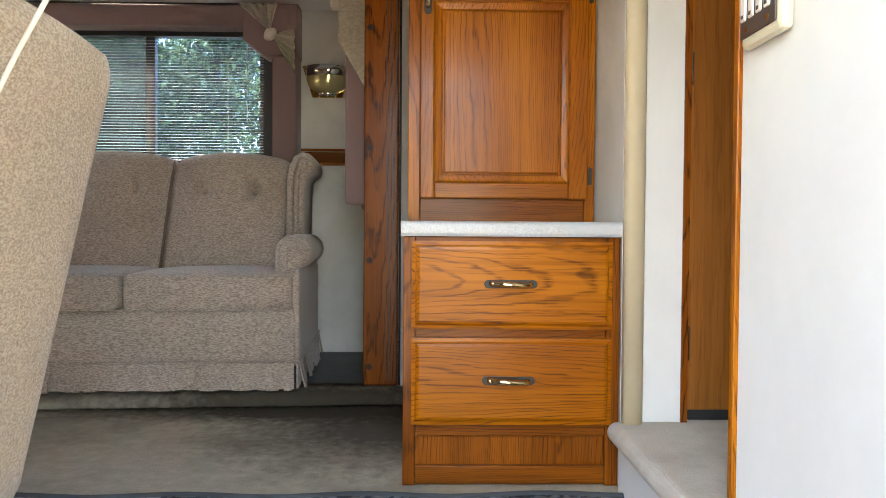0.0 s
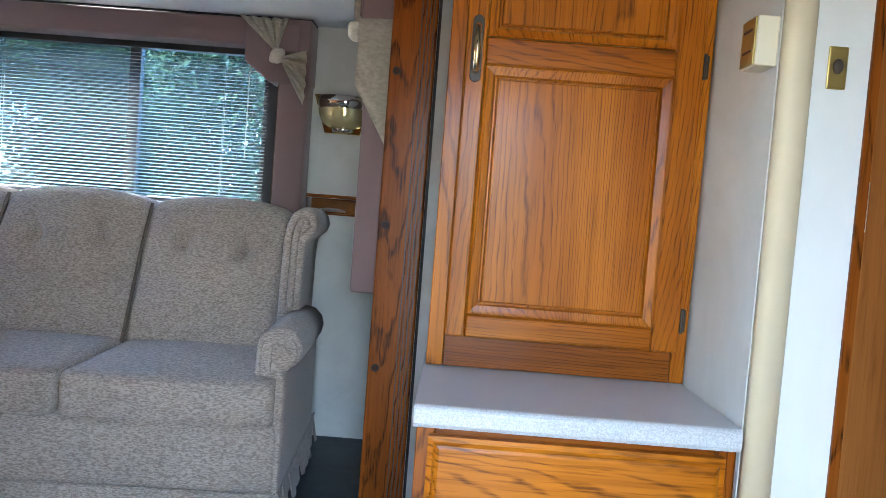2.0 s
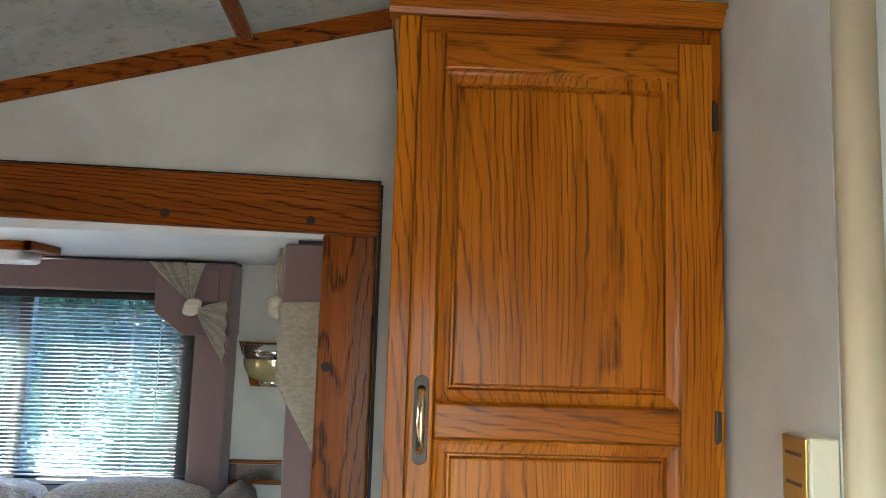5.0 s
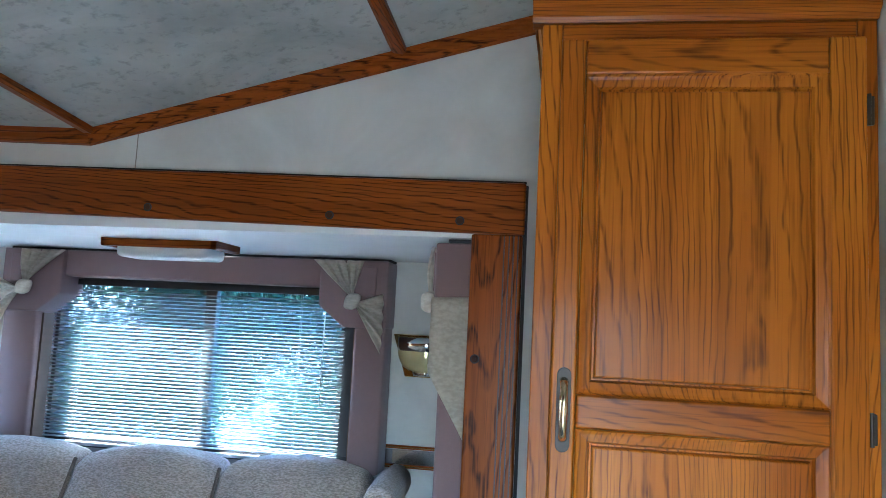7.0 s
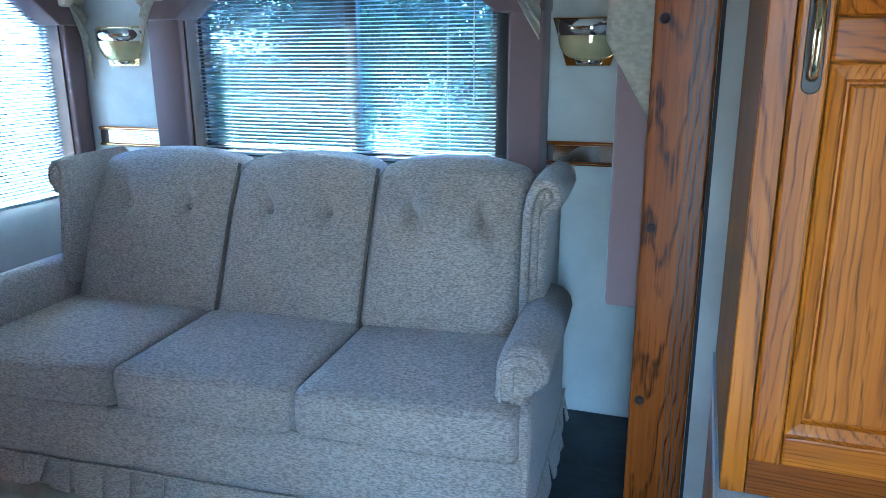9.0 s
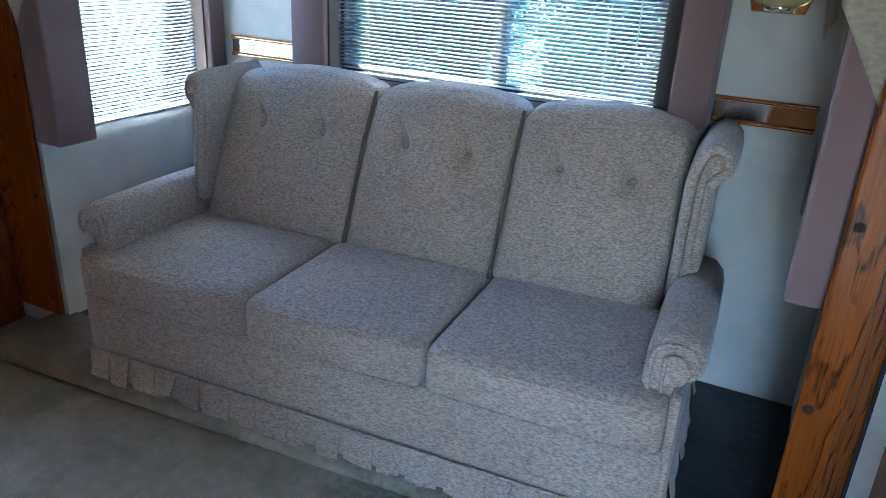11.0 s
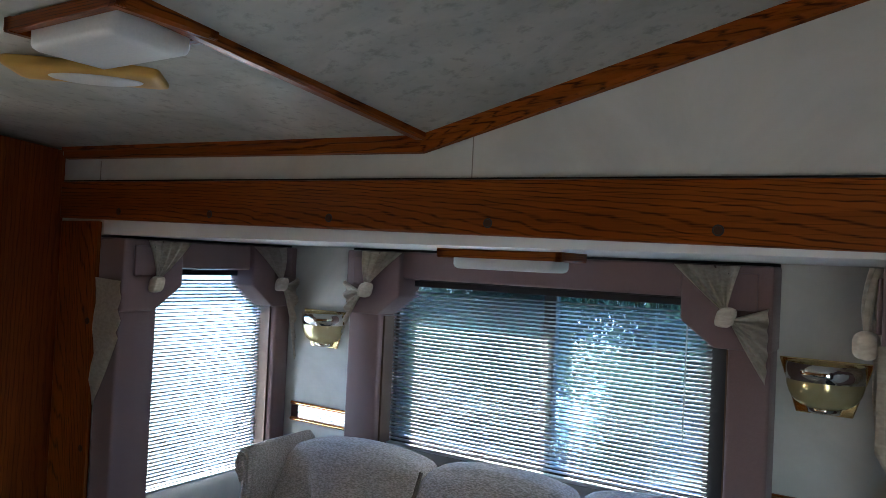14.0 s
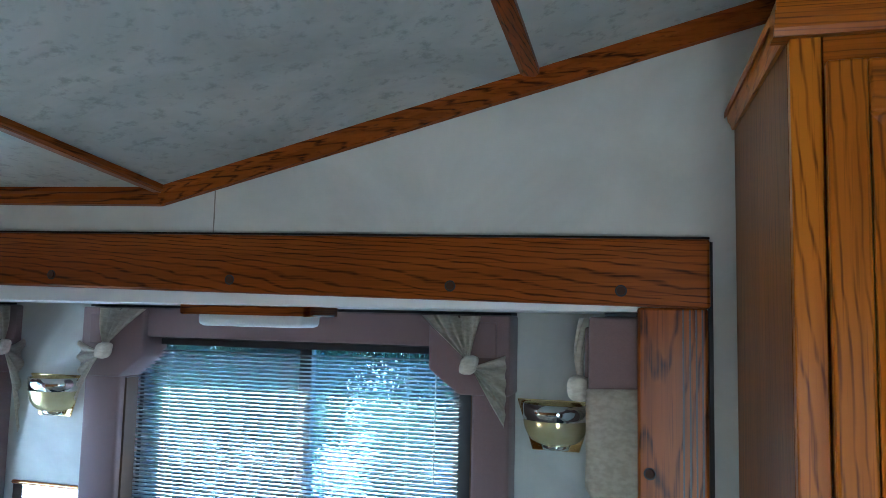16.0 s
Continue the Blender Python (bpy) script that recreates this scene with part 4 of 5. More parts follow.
def build_sofa():
    sofa = thing("sofa", "beige tweed three-seat sofa with button-tufted back and pleated skirt", "sofa")
    X0, X1, YF = -2.20, -0.425, 2.70
    seams = (X0 + 0.005, -1.586, -1.040, X1 - 0.025)
    body = bmesh.new()
    soft_box(body, X0 + 0.008, X1 - 0.012, YF + 0.004, 3.48, 0.15, 0.362, 0.02, (20, 10, 4))
    part("base", body, SOFA, sofa, "upholstered front rail", True)
    for a, b in zip(seams, seams[1:]):
        def crown(u, v, w, p):
            if w > 0:
                p.z += 0.014 * (1 - u * u) * (1 - v * v) * w
            p.y -= 0.012 * (1 - u * u) * max(0.0, -v)
            return p
        c = bmesh.new()
        soft_box(c, a + 0.003, b - 0.003, YF, 3.30, 0.352, 0.482, 0.024, (16, 14, 6), crown)
        cushion = part("seat_cushion", c, SOFA, sofa, "", True)
        for z, dy in ((0.358, 0.004), (0.470, 0.004)):
            w = bmesh.new()
            tube(w, [(a + 0.02 + (b - a - 0.04) * k / 8, YF - 0.001 - 0.011 * (1 - (k / 4 - 1) ** 2) + dy, z) for k in range(9)], 0.0045, 6)
            part("welt", w, SOFA, cushion)
    # back cushions, leaning, with two tufts each
    tops = (X0 + 0.088, -1.552, -1.045, X1 - 0.115)
    for n, (a, b) in enumerate(zip(tops, tops[1:])):
        buttons = ((-0.42, 0.365), (0.42, 0.365))

        def lean(u, v, w, p, mid=(a + b) / 2, half=(b - a) / 2):
            h = (w + 1) / 2
            p.y += 0.21 * h + 0.06 * max(0.0, h - 0.7)
            p.z += 0.034 * (1 - u * u) * max(0.0, w) - 0.01 * max(0.0, w) * abs(u) ** 6
            if v < 0:
                p.y -= 0.035 * (1 - abs(u) ** 4) * (1 - abs(w) ** 4)
                for bu, bw in buttons:
                    du, dw = (u - bu) * half, (w - bw) * 0.26
                    p.y += 0.050 * math.exp(-(du * du + dw * dw) / 0.0009)
                    p.y += 0.022 * math.exp(-((du + 0.25 * dw) ** 2) / 0.0004) * math.exp(-((dw - 0.03) ** 2) / 0.004)
            return p
        c = bmesh.new()
        soft_box(c, a - 0.002, b + 0.002, 3.175, 3.325, 0.465, 0.948, 0.034, (44, 6, 40), lean)
        cushion = part("back_cushion", c, SOFA, sofa, "button-tufted back cushion", True)
        for bu, bw in buttons:
            x, h = (a + b) / 2 + bu * (b - a) / 2, (bw + 1) / 2
            y = 3.175 + 0.21 * h - 0.035 + 0.050
            k = bmesh.new()
            bmesh.ops.create_uvsphere(k, u_segments=10, v_segments=6, radius=0.0125, matrix=Matrix.LocRotScale((x, y - 0.004, 0.465 + 0.483 * h), None, (1, 0.55, 1)))
            part("button", k, SOFA, cushion, "covered button", True)
        if n < 2:
            # cord along the crease between two back cushions, darker than the sofa cloth
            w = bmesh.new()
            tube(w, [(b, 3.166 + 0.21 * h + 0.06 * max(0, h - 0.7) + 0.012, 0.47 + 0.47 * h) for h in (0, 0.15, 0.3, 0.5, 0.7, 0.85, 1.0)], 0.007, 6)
            part("seam_welt", w, DARK_SEAM, sofa)
    back = bmesh.new()
    prism(back, [(3.32, 0.16), (3.53, 0.16), (3.57, 0.80), (3.55, 0.90), (3.50, 0.90), (3.40, 0.60)], "x", X0 + 0.06, X1 - 0.06, 0.02)
    part("back_frame", back, SOFA, sofa, "", True)
    for side in (-1, 1):
        xarm, xwing, slim = (X1 - 0.101, X1 - 0.112, 0.80) if side > 0 else (X0 + 0.080, X0 + 0.112, 0.62)
        wide = 0.9
        panel = bmesh.new()
        soft_box(panel, X1 - 0.03 if side > 0 else X0, X1 if side > 0 else X0 + 0.03, YF + 0.02, 3.46, 0.15, 0.50, 0.014, (4, 14, 8))
        part("side_panel", panel, SOFA, sofa, "", True)
        pad = curl_pad([(xarm + side * u * wide, z) for u, z in ARM], YF + 0.075, 3.30, 0.022)
        arm = part("arm", pad, SOFA, sofa, "rolled arm that curls outwards", True)
        for depth, last in ((0.016, 11), (0.046, 9)):
            rib = bmesh.new()
            line = inset_line([(xarm + side * u * wide, z) for u, z in ARM], depth)[:last]
            tube(rib, [(x, YF + 0.073, z) for x, z in line], 0.0055, 6)
            part("front_pleat", rib, SOFA, arm, "", True)
        pad = curl_pad([(xwing + side * u * slim, z) for u, z in WING], 3.165, 3.50, 0.05)
        wing = part("wing", pad, SOFA, sofa, "wing at the end of the back, curled outwards", True)
        for depth, rr, last in ((0.020 * slim ** 0.5, 0.0150, 12), (0.054 * slim, 0.0125, 10)):
            rib = bmesh.new()
            line = inset_line([(xwing + side * u * slim, z) for u, z in WING], depth)[:last]
            tube(rib, [(x, 3.168 + 0.05 * max(0.0, z - 0.6) / 0.37, z) for x, z in line], rr * (0.6 + 0.4 * slim), 10)
            part("wing_rib", rib, SOFA, wing, "", True)
    # pleated skirt
    rng = random.Random(3)

    def skirt(put, length):
        """Box pleats: loose flaps of cloth lapped over a plain strip, with a ragged, partly turned-up hem. put(s, out, z) gives the place."""
        pleats = []

        def flap(s0, s1, out, flare, z0, z1, top):
            bm = bmesh.new()
            low, skew = rng.uniform(-0.006, 0.006), rng.uniform(-0.004, 0.006)
            face = [(s0, out, top), (s1, out - skew, top), (s1 + low, out + flare - skew, z1), ((s0 + s1) / 2 + low, out + flare * 1.25, (z0 + z1) / 2 - 0.003), (s0 + low, out + flare, z0)]
            front = [bm.verts.new(put(*p)) for p in face]
            back = [bm.verts.new(put(p[0], p[1] - 0.004, p[2])) for p in face]
            bm.faces.new(front)
            bm.faces.new(back[::-1])
            for i in range(5):
                bm.faces.new((front[i], front[(i + 1) % 5], back[(i + 1) % 5], back[i]))
            pleats.append(bm)

        at = 0.0
        while at < length - 0.03:
            w = min(rng.uniform(0.075, 0.11), length - at)
            up = rng.random() < 0.22
            flap(at + 0.012, at + w - 0.006, 0.008, rng.uniform(0.008, 0.022) + 0.02 * up, 0.078 + rng.uniform(-0.004, 0.006) + 0.03 * up * rng.random(), 0.078 + rng.uniform(-0.004, 0.006) + 0.03 * up, 0.166)
            at += w
        strip = bmesh.new()
        low, high = Vector(put(0.0, -0.003, 0.076)), Vector(put(length, 0.003, 0.168))
        box(strip, low.x, high.x, low.y, high.y, low.z, high.z)
        cloth = part("skirt", strip, SOFA, sofa, "pleated and slightly crumpled skirt", False)
        for bm in pleats:
            part("pleat", bm, SOFA, cloth)
        seam = bmesh.new()
        tube(seam, [put(length * i / 20, 0.006, 0.170) for i in range(21)], 0.004, 6)
        part("skirt_welt", seam, SOFA, cloth)

    skirt(lambda t, out, z: (X0 + 0.012 + t, YF + 0.004 - out, z), X1 - X0 - 0.03)
    skirt(lambda t, out, z: (X1 - 0.008 + out, YF + 0.01 + t, z), 0.83)
    skirt(lambda t, out, z: (X0 + 0.008 - out, YF + 0.01 + t, z), 0.83)
    for x in (X0 + 0.08, X1 - 0.08):
        for y in (YF + 0.1, 3.45):
            part("foot", boxed(x - 0.025, x + 0.025, y - 0.025, y + 0.025, SFLOOR if y > 2.9 else 0.068, 0.165), DARK_PLATE, sofa)
    sofa.matrix_world = Matrix.Translation((-1.278, 2.7, 0)) @ Matrix.Rotation(radians(3.6), 4, "Z") @ Matrix.Translation((1.31, -2.7, 0))


build_sofa()


# ---------------------------------------------------------------- windows, blinds, cornices
def turned(parent_place, angle):
    return Matrix.Translation(parent_place) @ Matrix.Rotation(radians(angle), 4, "Z")


def window(name, width, z0, z1, mullion, place, angle, f=0.042, jamb=0.042, far=0.042):
    """A framed window in a wall: local x along the wall, local y outwards."""
    w = tagged(new(name), "black-framed sliding window with tinted glass", "window", "", "structure")
    h = width / 2
    for a, b, c, d in ((-h, h, z0, z0 + f), (-h, h, z1 - f, z1), (-h, -h + far, z0 + f, z1 - f), (h - jamb, h, z0 + f, z1 - f)):
        part("frame", boxed(a, b, -0.004, 0.046, c, d, 0.002), BLACK, w)
    if mullion is not None:
        part("mullion", boxed(mullion - 0.022, mullion + 0.022, 0.006, 0.04, z0 + f, z1 - f, 0.002), BLACK, w)
    panes = ((-h + far, h - jamb),) if mullion is None else ((-h + far, mullion - 0.022), (mullion + 0.022, h - jamb))
    for a, b in panes:
        p = part("pane", boxed(a, b, 0.024, 0.028, z0 + f, z1 - f), GLASS, w)
        p.visible_shadow = False
    if mullion is not None:
        a, b = panes[0]
        p = part("insect_screen", boxed(a, b, 0.034, 0.035, z0 + f, z1 - f), SCREEN, w, "fine grey insect screen")
        p.visible_shadow = False
    w.matrix_world = turned(place, angle)
    return w


PITCH = 0.0132        # distance from slat to slat


def slat_mesh(width):
    bm = bmesh.new()
    prof = [(-0.008, -0.0004), (-0.004, 0.0008), (0.0, 0.0012), (0.004, 0.0008), (0.008, -0.0004)]
    top = [[bm.verts.new((x, y, z + 0.0004)) for y, z in prof] for x in (-width / 2, width / 2)]
    low = [[bm.verts.new((x, y, z)) for y, z in prof] for x in (-width / 2, width / 2)]
    for k in range(4):
        bm.faces.new((top[0][k], top[0][k + 1], top[1][k + 1], top[1][k]))
        bm.faces.new((low[0][k], low[1][k], low[1][k + 1], low[0][k + 1]))
    for e in (0, 4):
        bm.faces.new((top[0][e], top[1][e], low[1][e], low[0][e]))
    for r, s in ((top[0], low[0]), (top[1], low[1])):
        bm.faces.new(r + s[::-1])
    return mesh_of("slat", bm, SLAT, True)


def blind(width, z0, z1, place, angle, tilt, label):
    b = tagged(new("mini_blind"), label, "window blind", "mini blinds")
    part("head_rail", boxed(-width / 2, width / 2, -0.014, 0.014, z1 - 0.022, z1, 0.002), BLACK, b, "dark head rail")
    part("bottom_rail", boxed(-width / 2, width / 2, -0.012, 0.012, z0, z0 + 0.012, 0.002), SLAT, b)
    me = slat_mesh(width - 0.006)
    n = int((z1 - z0 - 0.05) / PITCH)
    rng = random.Random(int(width * 1000))
    for i in range(n):
        s = new("slat", me)
        s.parent = b
        s.matrix_basis = Matrix.Translation((0, 0, z1 - 0.042 - i * PITCH)) @ Matrix.Rotation(radians(tilt + rng.uniform(-0.5, 0.5)), 4, "X")
    for x in (-width * 0.36, width * 0.36):
        for y in (-0.0085, 0.0085):
            cord = bmesh.new()
            tube(cord, [(x, y, z0 + 0.01), (x, y, z1 - 0.02)], 0.0005, 5)
            part("ladder_cord", cord, SLAT, b)
    wand = bmesh.new()
    tube(wand, [(width * 0.44, -0.02, z1 - 0.03), (width * 0.44, -0.024, z1 - 0.42)], 0.0025, 6)
    part("tilt_wand", wand, WHITE_PLASTIC, b)
    b.matrix_world = turned(place, angle)
    return b


def swag(owner, side, kx, kz, y, fan, tail, hang=True):
    """A knotted cloth at a cornice corner: a pleated fan above, a knot, and a pleated tail that hangs outwards."""
    def cloth(root, ends, name, depth):
        bm = bmesh.new()
        n, m = 40, 9
        rows = []
        for i in range(n + 1):
            f = i / n
            e = Vector(ends[0]).lerp(Vector(ends[1]), f)
            row = []
            for j in range(m + 1):
                g = j / m
                p = Vector(root).lerp(e, g)
                pleat = math.sin(f * 9 * math.pi) * 0.009 * (0.25 + g) + math.sin(f * 2.2 * math.pi + 0.6) * 0.004
                row.append(bm.verts.new((p.x, y - depth - 0.010 * math.sin(math.pi * g) - pleat - 0.012 * (1 - g), p.y)))
            rows.append(row)
        for a, b in zip(rows, rows[1:]):
            for k in range(m):
                bm.faces.new((a[k], b[k], b[k + 1], a[k + 1]))
        bmesh.ops.solidify(bm, geom=bm.faces[:], thickness=0.0035)
        part(name, bm, CREAM, owner, "cream damask cloth in pleats", True)

    cloth((kx, kz + 0.008), fan, "swag_fan", 0.010)
    if hang:
        cloth((kx + side * 0.008, kz - 0.006), tail, "swag_tail", 0.012)
    k = bmesh.new()
    soft_box(k, kx - 0.026, kx + 0.026, y - 0.048, y - 0.004, kz - 0.028, kz + 0.028, 0.02, (8, 6, 8), lambda u, v, w, p: Vector((p.x + 0.006 * w, p.y + 0.003 * math.sin(u * 9), p.z)))
    part("knot", k, CREAM, owner, "cloth knot", True)


def cornice(name, half, z0, z1, place, angle, legs, drop, block, wrap=0):
    """A padded cloth-covered surround: top board, two legs and notched corner blocks with knotted swags. Local y = 0 is the wall, -y the room."""
    c = tagged(new(name), "mauve cloth-covered window surround with cream knotted swags", "window valance", "window surrounds")
    D = -0.125
    part("top_board", boxed(-half + 0.01, half - 0.01, D + 0.012, -0.001, z1 - 0.098, z1, 0.008), MAUVE, c, "", True)
    # black strip paints the shade in the slot below the slide-out ceiling
    part("cap", boxed(-half, half, D + 0.02, -0.002, z1, z1 + 0.008), GAP_BLACK, c)
    for s, leg in zip((-1, 1), legs):
        a, b = sorted((s * half, s * (half - leg)))
        part("leg", boxed(a, b, D + 0.008, -0.001, z0, z1 - 0.1, 0.010), MAUVE, c, "", True)
        edge = s * (half - leg)
        part("edge_strip", boxed(min(edge, edge - s * 0.008), max(edge, edge - s * 0.008), -0.09, -0.03, z0 + 0.02, z1 - 0.24), BRONZE, c, "bronze inner edge")
        bw, bh, cut = block
        outline = [(s * (half + 0.004), z1 - 0.001), (s * (half - bw), z1 - 0.001), (s * (half - bw), z1 - bh + cut), (s * (half - bw + cut * 1.3), z1 - bh), (s * (half + 0.004), z1 - bh)]
        bm = bmesh.new()
        prism(bm, outline, "y", D - 0.012, -0.002, 0.007)
        corner = part("corner_block", bm, MAUVE, c, "notched padded corner", True)
        bm = bmesh.new()
        a, b = sorted((s * (half - 0.035), s * (half - 0.12)))
        box(bm, a, b, D - 0.022, D - 0.011, z1 - 0.125, z1 - 0.022, 0.004)
        part("raised_square", bm, MAUVE, corner)
        kx, kz = s * (half - bw * 0.46), z1 - bh * 0.62
        swag(corner, s, kx, kz, D - 0.014, ((s * (half - bw - 0.02), z1 - 0.004), (s * (half - bw * 0.33), z1 - 0.004)), ((s * (half - 0.004), kz + 0.03), (s * (half - 0.006), z1 - drop)), s != wrap)
    if wrap:
        # the tail folds round the end of the box
        bm = bmesh.new()
        rows = []
        for i in range(13):
            f = i / 12
            rows.append([bm.verts.new((wrap * (half + 0.011 + 0.007 * math.sin(5 * g * math.pi + f * 2.0) * (0.4 + g)), (D - 0.016) * (1 - f) - 0.002 * f, (z1 - 0.142 + 0.006 * f) * (1 - g) + (z1 - 0.33 - 0.24 * f) * g)) for g in [j / 10 for j in range(11)]])
        for a, b in zip(rows, rows[1:]):
            for k in range(10):
                bm.faces.new((a[k], b[k], b[k + 1], a[k + 1]))
        bmesh.ops.solidify(bm, geom=bm.faces[:], thickness=0.003)
        part("swag_wrap", bm, CREAM, c, "cream damask tail folded round the end", True)
    c.matrix_world = turned(place, angle)
    return c


window("window_1", 1.34, 0.925, 1.585, -1.258 - (-1.337), (-1.337, SB, 0), 0, 0.042, 0.075, 0.135)
blind(1.212, 0.935, 1.558, (-1.325, SB - 0.022, 0), 0, 13.5, "white mini blind lowered with open slats behind the sofa")
cornice("window_surround", 0.741, 0.93, 1.662, (-1.289, SB, 0), 0, (0.145, 0.112), 0.32, (0.242, 0.235, 0.072))
window("window_2", 0.58, 0.735, 1.58, None, (SL, 3.33, 0), 90, 0.02, 0.02, 0.02)
blind(0.56, 0.745, 1.56, (SL + 0.03, 3.33, 0), 90, 18, "white mini blind glowing in the sun, open slats")
cornice("window_surround", 0.402, 0.72, 1.662, (SL, 3.255, 0), 90, (0.15, 0.085), 0.47, (0.235, 0.245, 0.085), -1)
# unseen blind on the solid end wall, closed against light from that side
blind(0.55, 0.75, 1.545, (SR - 0.03, 3.28, 0), -90, 62, "unseen white mini blind, closed, added over the solid end wall")
cornice("window_surround", 0.38, 0.735, 1.662, (SR, 3.27, 0), -90, (0.125, 0.125), 0.46, (0.235, 0.245, 0.085), 1)


def sconce(x):
    s = thing("wall_sconce", "polished brass wall sconce with a half-bowl shade", "wall lamp", "brass sconces")
    y = SB
    plate = bmesh.new()
    prism(plate, [(-0.118, 1.412), (0.118, 1.412), (0.070, 1.262), (-0.070, 1.262)], "y", -0.008, -0.001, 0.003)
    part("back_plate", plate, BRASS, s)
    for z0, z1, r0, r1, mat, name, lab in ((1.356, 1.403, 0.099, 0.101, CHROME, "rim_band", "bright reflecting rim"), (1.268, 1.284, 0.040, 0.046, CHROME, "foot_band", "bright foot band")):
        bm = bmesh.new()
        n = 20
        rows = []
        for r, z in ((r0, z0), (r1, z1), (r1 - 0.004, z1), (r0 - 0.004, z0)):
            rows.append([bm.verts.new((r * math.cos(math.pi * k / n), -0.008 - r * 0.85 * math.sin(math.pi * k / n), z)) for k in range(n + 1)])
        for i in range(4):
            for k in range(n):
                bm.faces.new((rows[i][k], rows[i][k + 1], rows[(i + 1) % 4][k + 1], rows[(i + 1) % 4][k]))
        part(name, bm, mat, s, lab, True)
    bowl = bmesh.new()
    rows = []
    for q in range(9):
        a = math.pi / 2 * q / 8
        r, z = 0.044 + 0.054 * math.sin(a) ** 0.8 if q else 0.044, 1.284 + 0.073 * (1 - math.cos(a)) ** 0.85
        rows.append([bowl.verts.new((r * math.cos(math.pi * k / 20), -0.008 - r * 0.85 * math.sin(math.pi * k / 20), z)) for k in range(21)])
    for a, b in zip(rows, rows[1:]):
        for k in range(20):
            bowl.faces.new((a[k], a[k + 1], b[k + 1], b[k]))
    part("bowl_shade", bowl, AMBER, s, "mottled amber-brass half bowl", True)
    s.location = (x, y, 0)
    return s


sconce(-0.425)
sconce(-2.245)


def border(x0, x1):
    b = thing("wall_border", "mirrored wall border between two gilt bars", "wall trim", "wall borders")
    part("mirror_band", boxed(x0, x1, SB - 0.004, SB - 0.001, 0.957, 1.008), MIRROR, b)
    for z in (0.944, 1.010):
        bm = bmesh.new()
        box(bm, x0, x1, SB - 0.012, SB - 0.001, z, z + 0.013, 0.003)
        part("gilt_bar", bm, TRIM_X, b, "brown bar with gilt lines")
        part("gilt_line", boxed(x0, x1, SB - 0.0135, SB - 0.012, z + 0.005, z + 0.008), BRASS, b)


border(-0.552, -0.265)
border(-2.41, -2.082)


# ---------------------------------------------------------------- lamps on the ceilings
def ceiling_light(place, angle, length, width, label):
    l = thing("ceiling_light", label, "ceiling light", "ceiling lights")
    h, w = length / 2, width / 2
    for s in (-1, 1):
        bm = bmesh.new()
        prism(bm, [(s * h, 0.0), (s * (h - 0.02), 0.0), (s * (h - 0.02), -0.026), (s * (h - 0.006), -0.026), (s * h, -0.021)], "y", -w, w)
        part("end_rail", bm, TRIM_Y, l)
        part("side_rail", boxed(-h, h, min(s * w, s * (w - 0.018)), max(s * w, s * (w - 0.018)), -0.025, -0.0005, 0.002), TRIM_X, l)
    bm = bmesh.new()
    soft_box(bm, -h + 0.038, h - 0.038, -w + 0.02, w - 0.02, -0.056, -0.003, 0.015, (14, 8, 4))
    part("diffuser", bm, DIFFUSER, l, "white ribbed plastic diffuser", True)
    l.matrix_world = turned(place, angle)
    return l


ceiling_light((-1.185, 3.22, SCEIL - 0.0005), 0, 0.385, 0.17, "oak-framed fluorescent lamp on the slide-out ceiling, unlit")
ceiling_light((-1.385, 2.105, ceiling_height(-1.385, 2.105) + 0.006), 0, 0.32, 0.19, "oak-framed fluorescent lamp on the lounge ceiling, unlit")


def round_light(x, y, angle):
    l = thing("ceiling_dome_light", "yellowed plastic ceiling fitting with an oval lens", "ceiling light")
    bm = bmesh.new()
    soft_box(bm, -0.15, 0.15, -0.068, 0.068, -0.022, 0.004, 0.012, (12, 6, 4))
    part("body", bm, YELLOWED, l, "", True)
    bm = bmesh.new()
    bmesh.ops.create_uvsphere(bm, u_segments=20, v_segments=8, radius=1.0, matrix=Matrix.LocRotScale((0.015, 0, -0.021), None, (0.095, 0.045, 0.010)))
    part("lens", bm, DIFFUSER, l, "white oval lens", True)
    l.matrix_world = turned((x, y, ceiling_height(x, y) - 0.004), angle)


round_light(-1.675, 2.245, 43)


# ---------------------------------------------------------------- tall cabinet at the far end of the slide opening
def build_tall_cabinet():
    c = thing("tall_cabinet", "dark reddish plywood side of a tall cabinet", "cabinet")
    part("body", boxed(-3.42, -2.816, 2.13, 2.862, 0.0, 1.95), PLY, c)
    bm = bmesh.new()
    prism(bm, [(2.12, 0.0), (2.842, 0.0), (2.842, 1.966), (2.12, 2.03)], "x", -2.815, -2.801)
    part("side_panel", bm, PLY, c)
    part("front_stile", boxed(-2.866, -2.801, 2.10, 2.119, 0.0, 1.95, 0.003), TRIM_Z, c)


build_tall_cabinet()


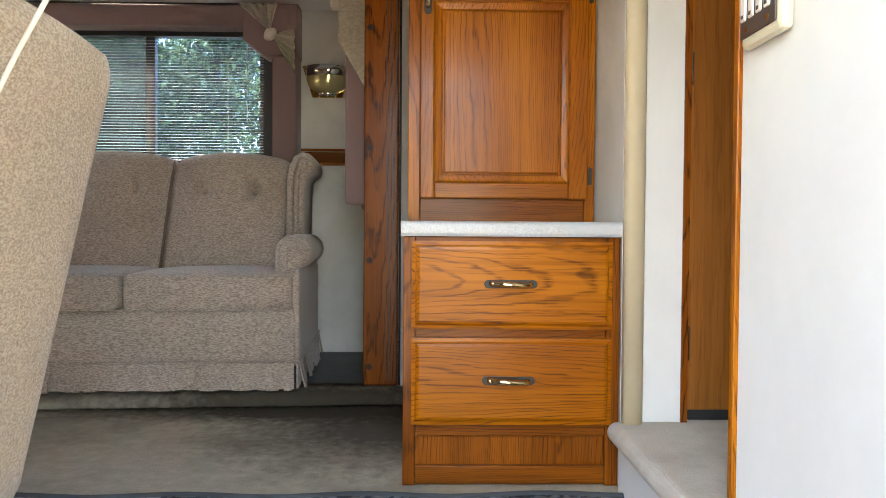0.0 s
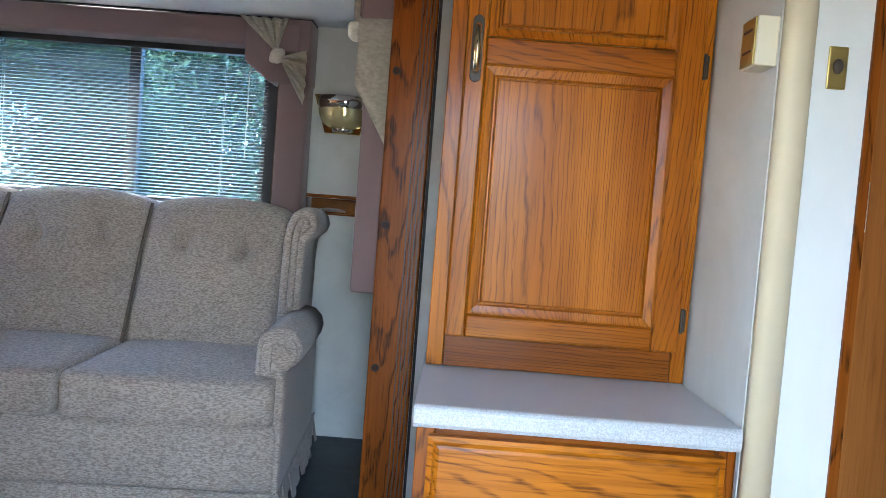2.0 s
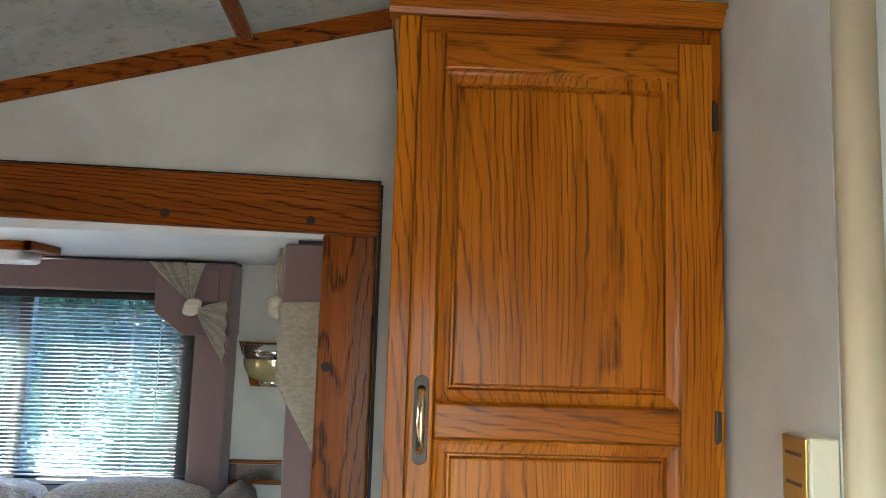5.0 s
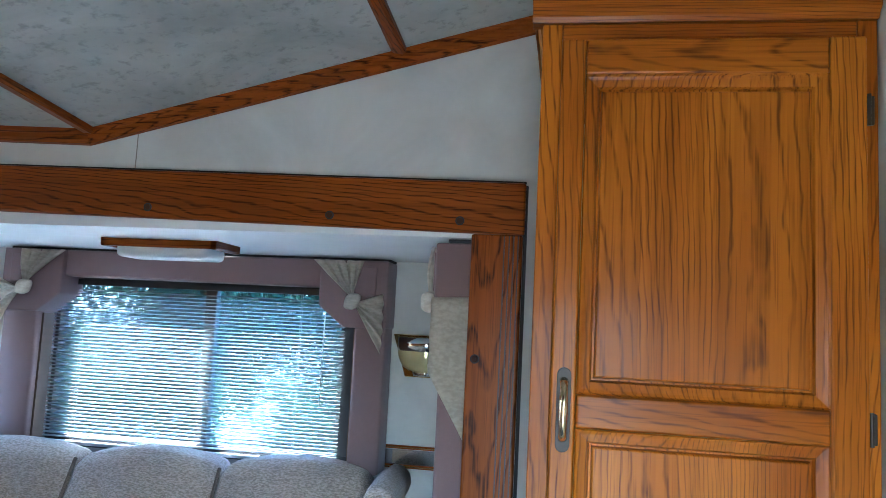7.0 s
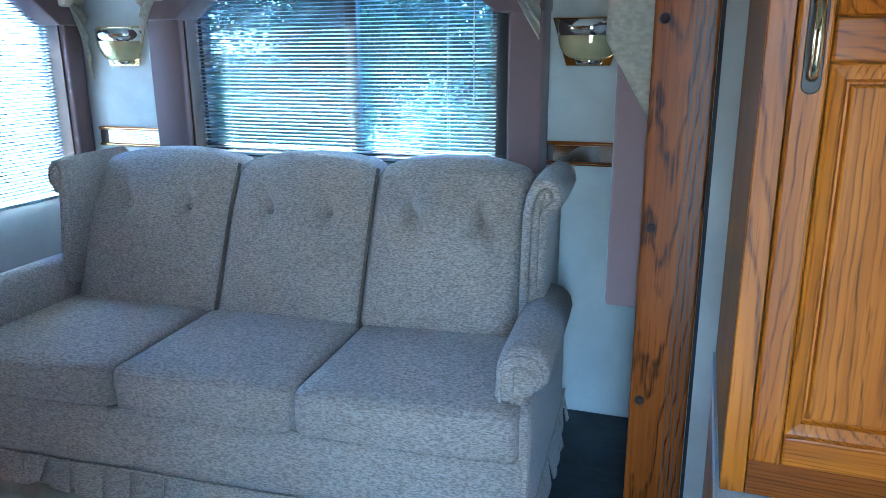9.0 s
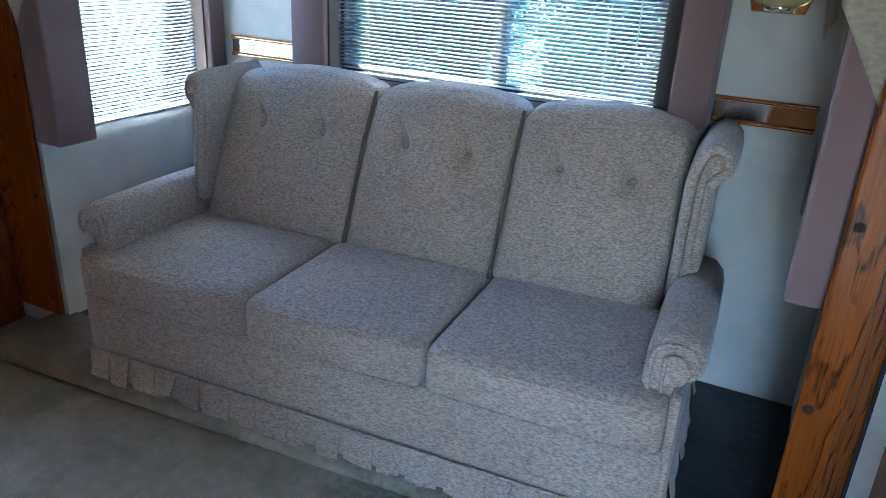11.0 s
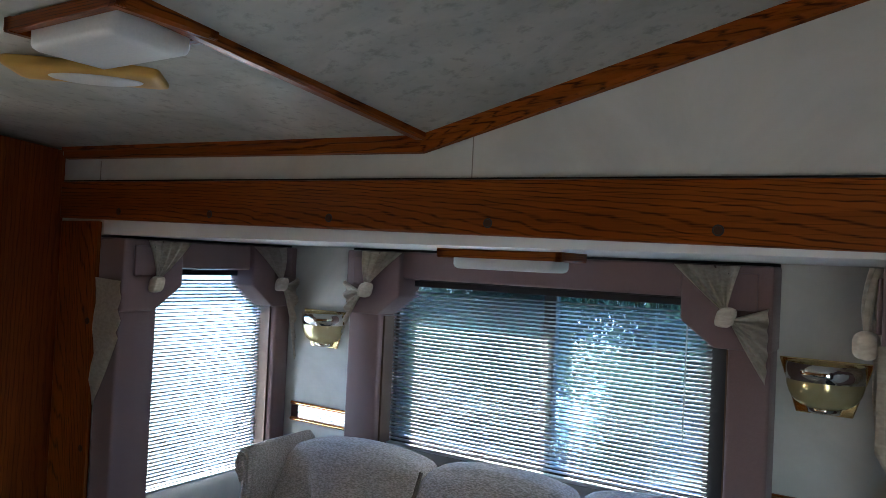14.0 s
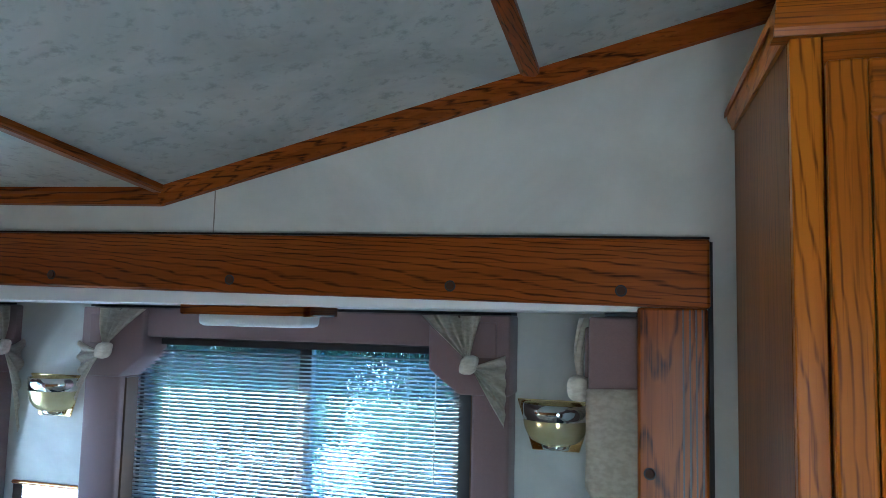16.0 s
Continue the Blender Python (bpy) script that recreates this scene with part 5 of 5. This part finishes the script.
# ---------------------------------------------------------------- wall fittings by the hallway
def build_fittings():
    t = thing("wall_thermostat", "small cream wall box with a gilt face", "thermostat")
    part("housing", boxed(0.508, 0.5445, 1.985, 2.045, 1.268, 1.350, 0.003), CREAM_PLASTIC, t)
    part("face", boxed(0.5045, 0.5078, 1.988, 2.043, 1.270, 1.348, 0.001), GILT, t, "gilt face with two dark slots")
    for z in (1.293, 1.328):
        part("slot", boxed(0.5032, 0.5044, 1.998, 2.033, z - 0.002, z + 0.002), DARK_PLATE, t)
    p = thing("door_catch_plate", "small brass catch plate on the white wall", "wall plate")
    part("plate", boxed(0.628, 0.660, 1.986, 1.9895, 1.238, 1.308, 0.002), GILT, p)
    bm = bmesh.new()
    bmesh.ops.create_uvsphere(bm, u_segments=12, v_segments=8, radius=0.009, matrix=Matrix.LocRotScale((0.644, 1.985, 1.275), None, (1, 0.6, 1.4)))
    part("knob", bm, DARK_PLATE, p, "", True)
    s = thing("switch_panel", "cream switch panel with four white rocker switches", "light switch")
    part("housing", boxed(0.589, 0.6115, 1.253, 1.400, 0.945, 1.06, 0.010), CREAM_PLASTIC, s)
    part("face", boxed(0.5855, 0.5888, 1.266, 1.393, 0.961, 1.050, 0.002), DARK_PLATE, s, "dark brown face plate")
    for k in range(4):
        y = 1.279 + k * 0.0285
        part("rocker", boxed(0.581, 0.5853, y, y + 0.020, 0.988, 1.040, 0.003), WHITE_PLASTIC, s, "white rocker switch")
        part("rocker_mark", boxed(0.5803, 0.5809, y + 0.006, y + 0.014, 0.992, 0.998), DARK_PLATE, s)
    for y in (1.29, 1.365):
        bm = bmesh.new()
        tube(bm, [(0.5854, y, 0.973), (0.5842, y, 0.973)], 0.0045, 10)
        part("screw", bm, CHROME, s)


build_fittings()


# ---------------------------------------------------------------- armchair near the entry, rug, cord
def build_chair():
    c = thing("armchair", "tan tweed high-back armchair seen from behind", "armchair")

    def lean(u, v, w, p):
        h = (w + 1) / 2
        p.x += 0.175 * h + 0.012 * (1 - v * v) * max(0.0, u)
        p.z += 0.015 * max(0.0, w) * (1 - v * v) + 0.03 * max(0.0, w) * max(0.0, -u)
        return p
    bm = bmesh.new()
    soft_box(bm, -0.84, -0.615, 0.84, 1.40, 0.16, 0.925, 0.055, (8, 16, 20), lean)
    part("backrest", bm, CHAIR, c, "", True)
    bm = bmesh.new()
    soft_box(bm, -1.36, -0.80, 0.93, 1.31, 0.30, 0.46, 0.05, (12, 10, 6))
    part("seat", bm, CHAIR, c, "", True)
    bm = bmesh.new()
    soft_box(bm, -1.32, -0.68, 0.90, 1.34, 0.10, 0.31, 0.03, (12, 10, 6))
    part("base", bm, CHAIR, c, "", True)
    for y0, y1 in ((0.83, 0.93), (1.31, 1.40)):
        bm = bmesh.new()
        soft_box(bm, -1.34, -0.74, y0, y1, 0.12, 0.60, 0.04, (10, 6, 8))
        part("arm", bm, CHAIR, c, "", True)
    for x in (-1.26, -0.74):
        for y in (0.95, 1.29):
            part("foot", boxed(x - 0.025, x + 0.025, y - 0.025, y + 0.025, 0.0, 0.11), DARK_PLATE, c)


def build_rug():
    r = thing("rug", "dark blue-grey patterned rug with a bound edge on the carpet", "rug")
    bm = bmesh.new()
    n = 40
    far = [(-1.9 + 2.44 * i / n, 1.865 + 0.010 * math.sin(i * 0.9) + 0.012 * (i / n) ** 2 * 2) for i in range(n + 1)]
    low = [bm.verts.new((x, y, 0.002)) for x, y in far] + [bm.verts.new((x, 0.82, 0.002)) for x, _ in far[::-1]]
    top = [bm.verts.new((x, y, 0.011)) for x, y in far] + [bm.verts.new((x, 0.82, 0.011)) for x, _ in far[::-1]]
    m = len(low)
    for i in range(n):
        j = m - 1 - i
        bm.faces.new((top[i], top[i + 1], top[j - 1], top[j]))
        bm.faces.new((low[i], low[j], low[j - 1], low[i + 1]))
    for i in range(m):
        bm.faces.new((low[i], low[(i + 1) % m], top[(i + 1) % m], top[i]))
    part("woven_top", bm, RUG, r)
    bm = bmesh.new()
    tube(bm, [(x, y + 0.008, 0.009) for x, y in far], 0.010, 8)
    part("binding", bm, plain("rug_binding_cloth", (0.055, 0.062, 0.068), 0.95), r, "dark braided binding")


def build_cord():
    c = thing("hanging_cord", "thin cream cord hanging from the ceiling", "cord")
    bm = bmesh.new()
    top = ceiling_height(-0.20, 0.9)
    pts = [(-0.20, 0.9, top), (-0.23, 0.9, 1.5), (-0.275, 0.9, 1.0), (-0.31, 0.9, 0.878), (-0.345, 0.9, 0.815), (-0.375, 0.9, 0.755), (-0.40, 0.905, 0.67), (-0.43, 0.91, 0.55)]
    tube(bm, pts, 0.0028, 8)
    part("cord", bm, plain("cream_cord", (0.70, 0.62, 0.46), 0.8), c, "", True)


build_chair()
build_rug()
build_cord()
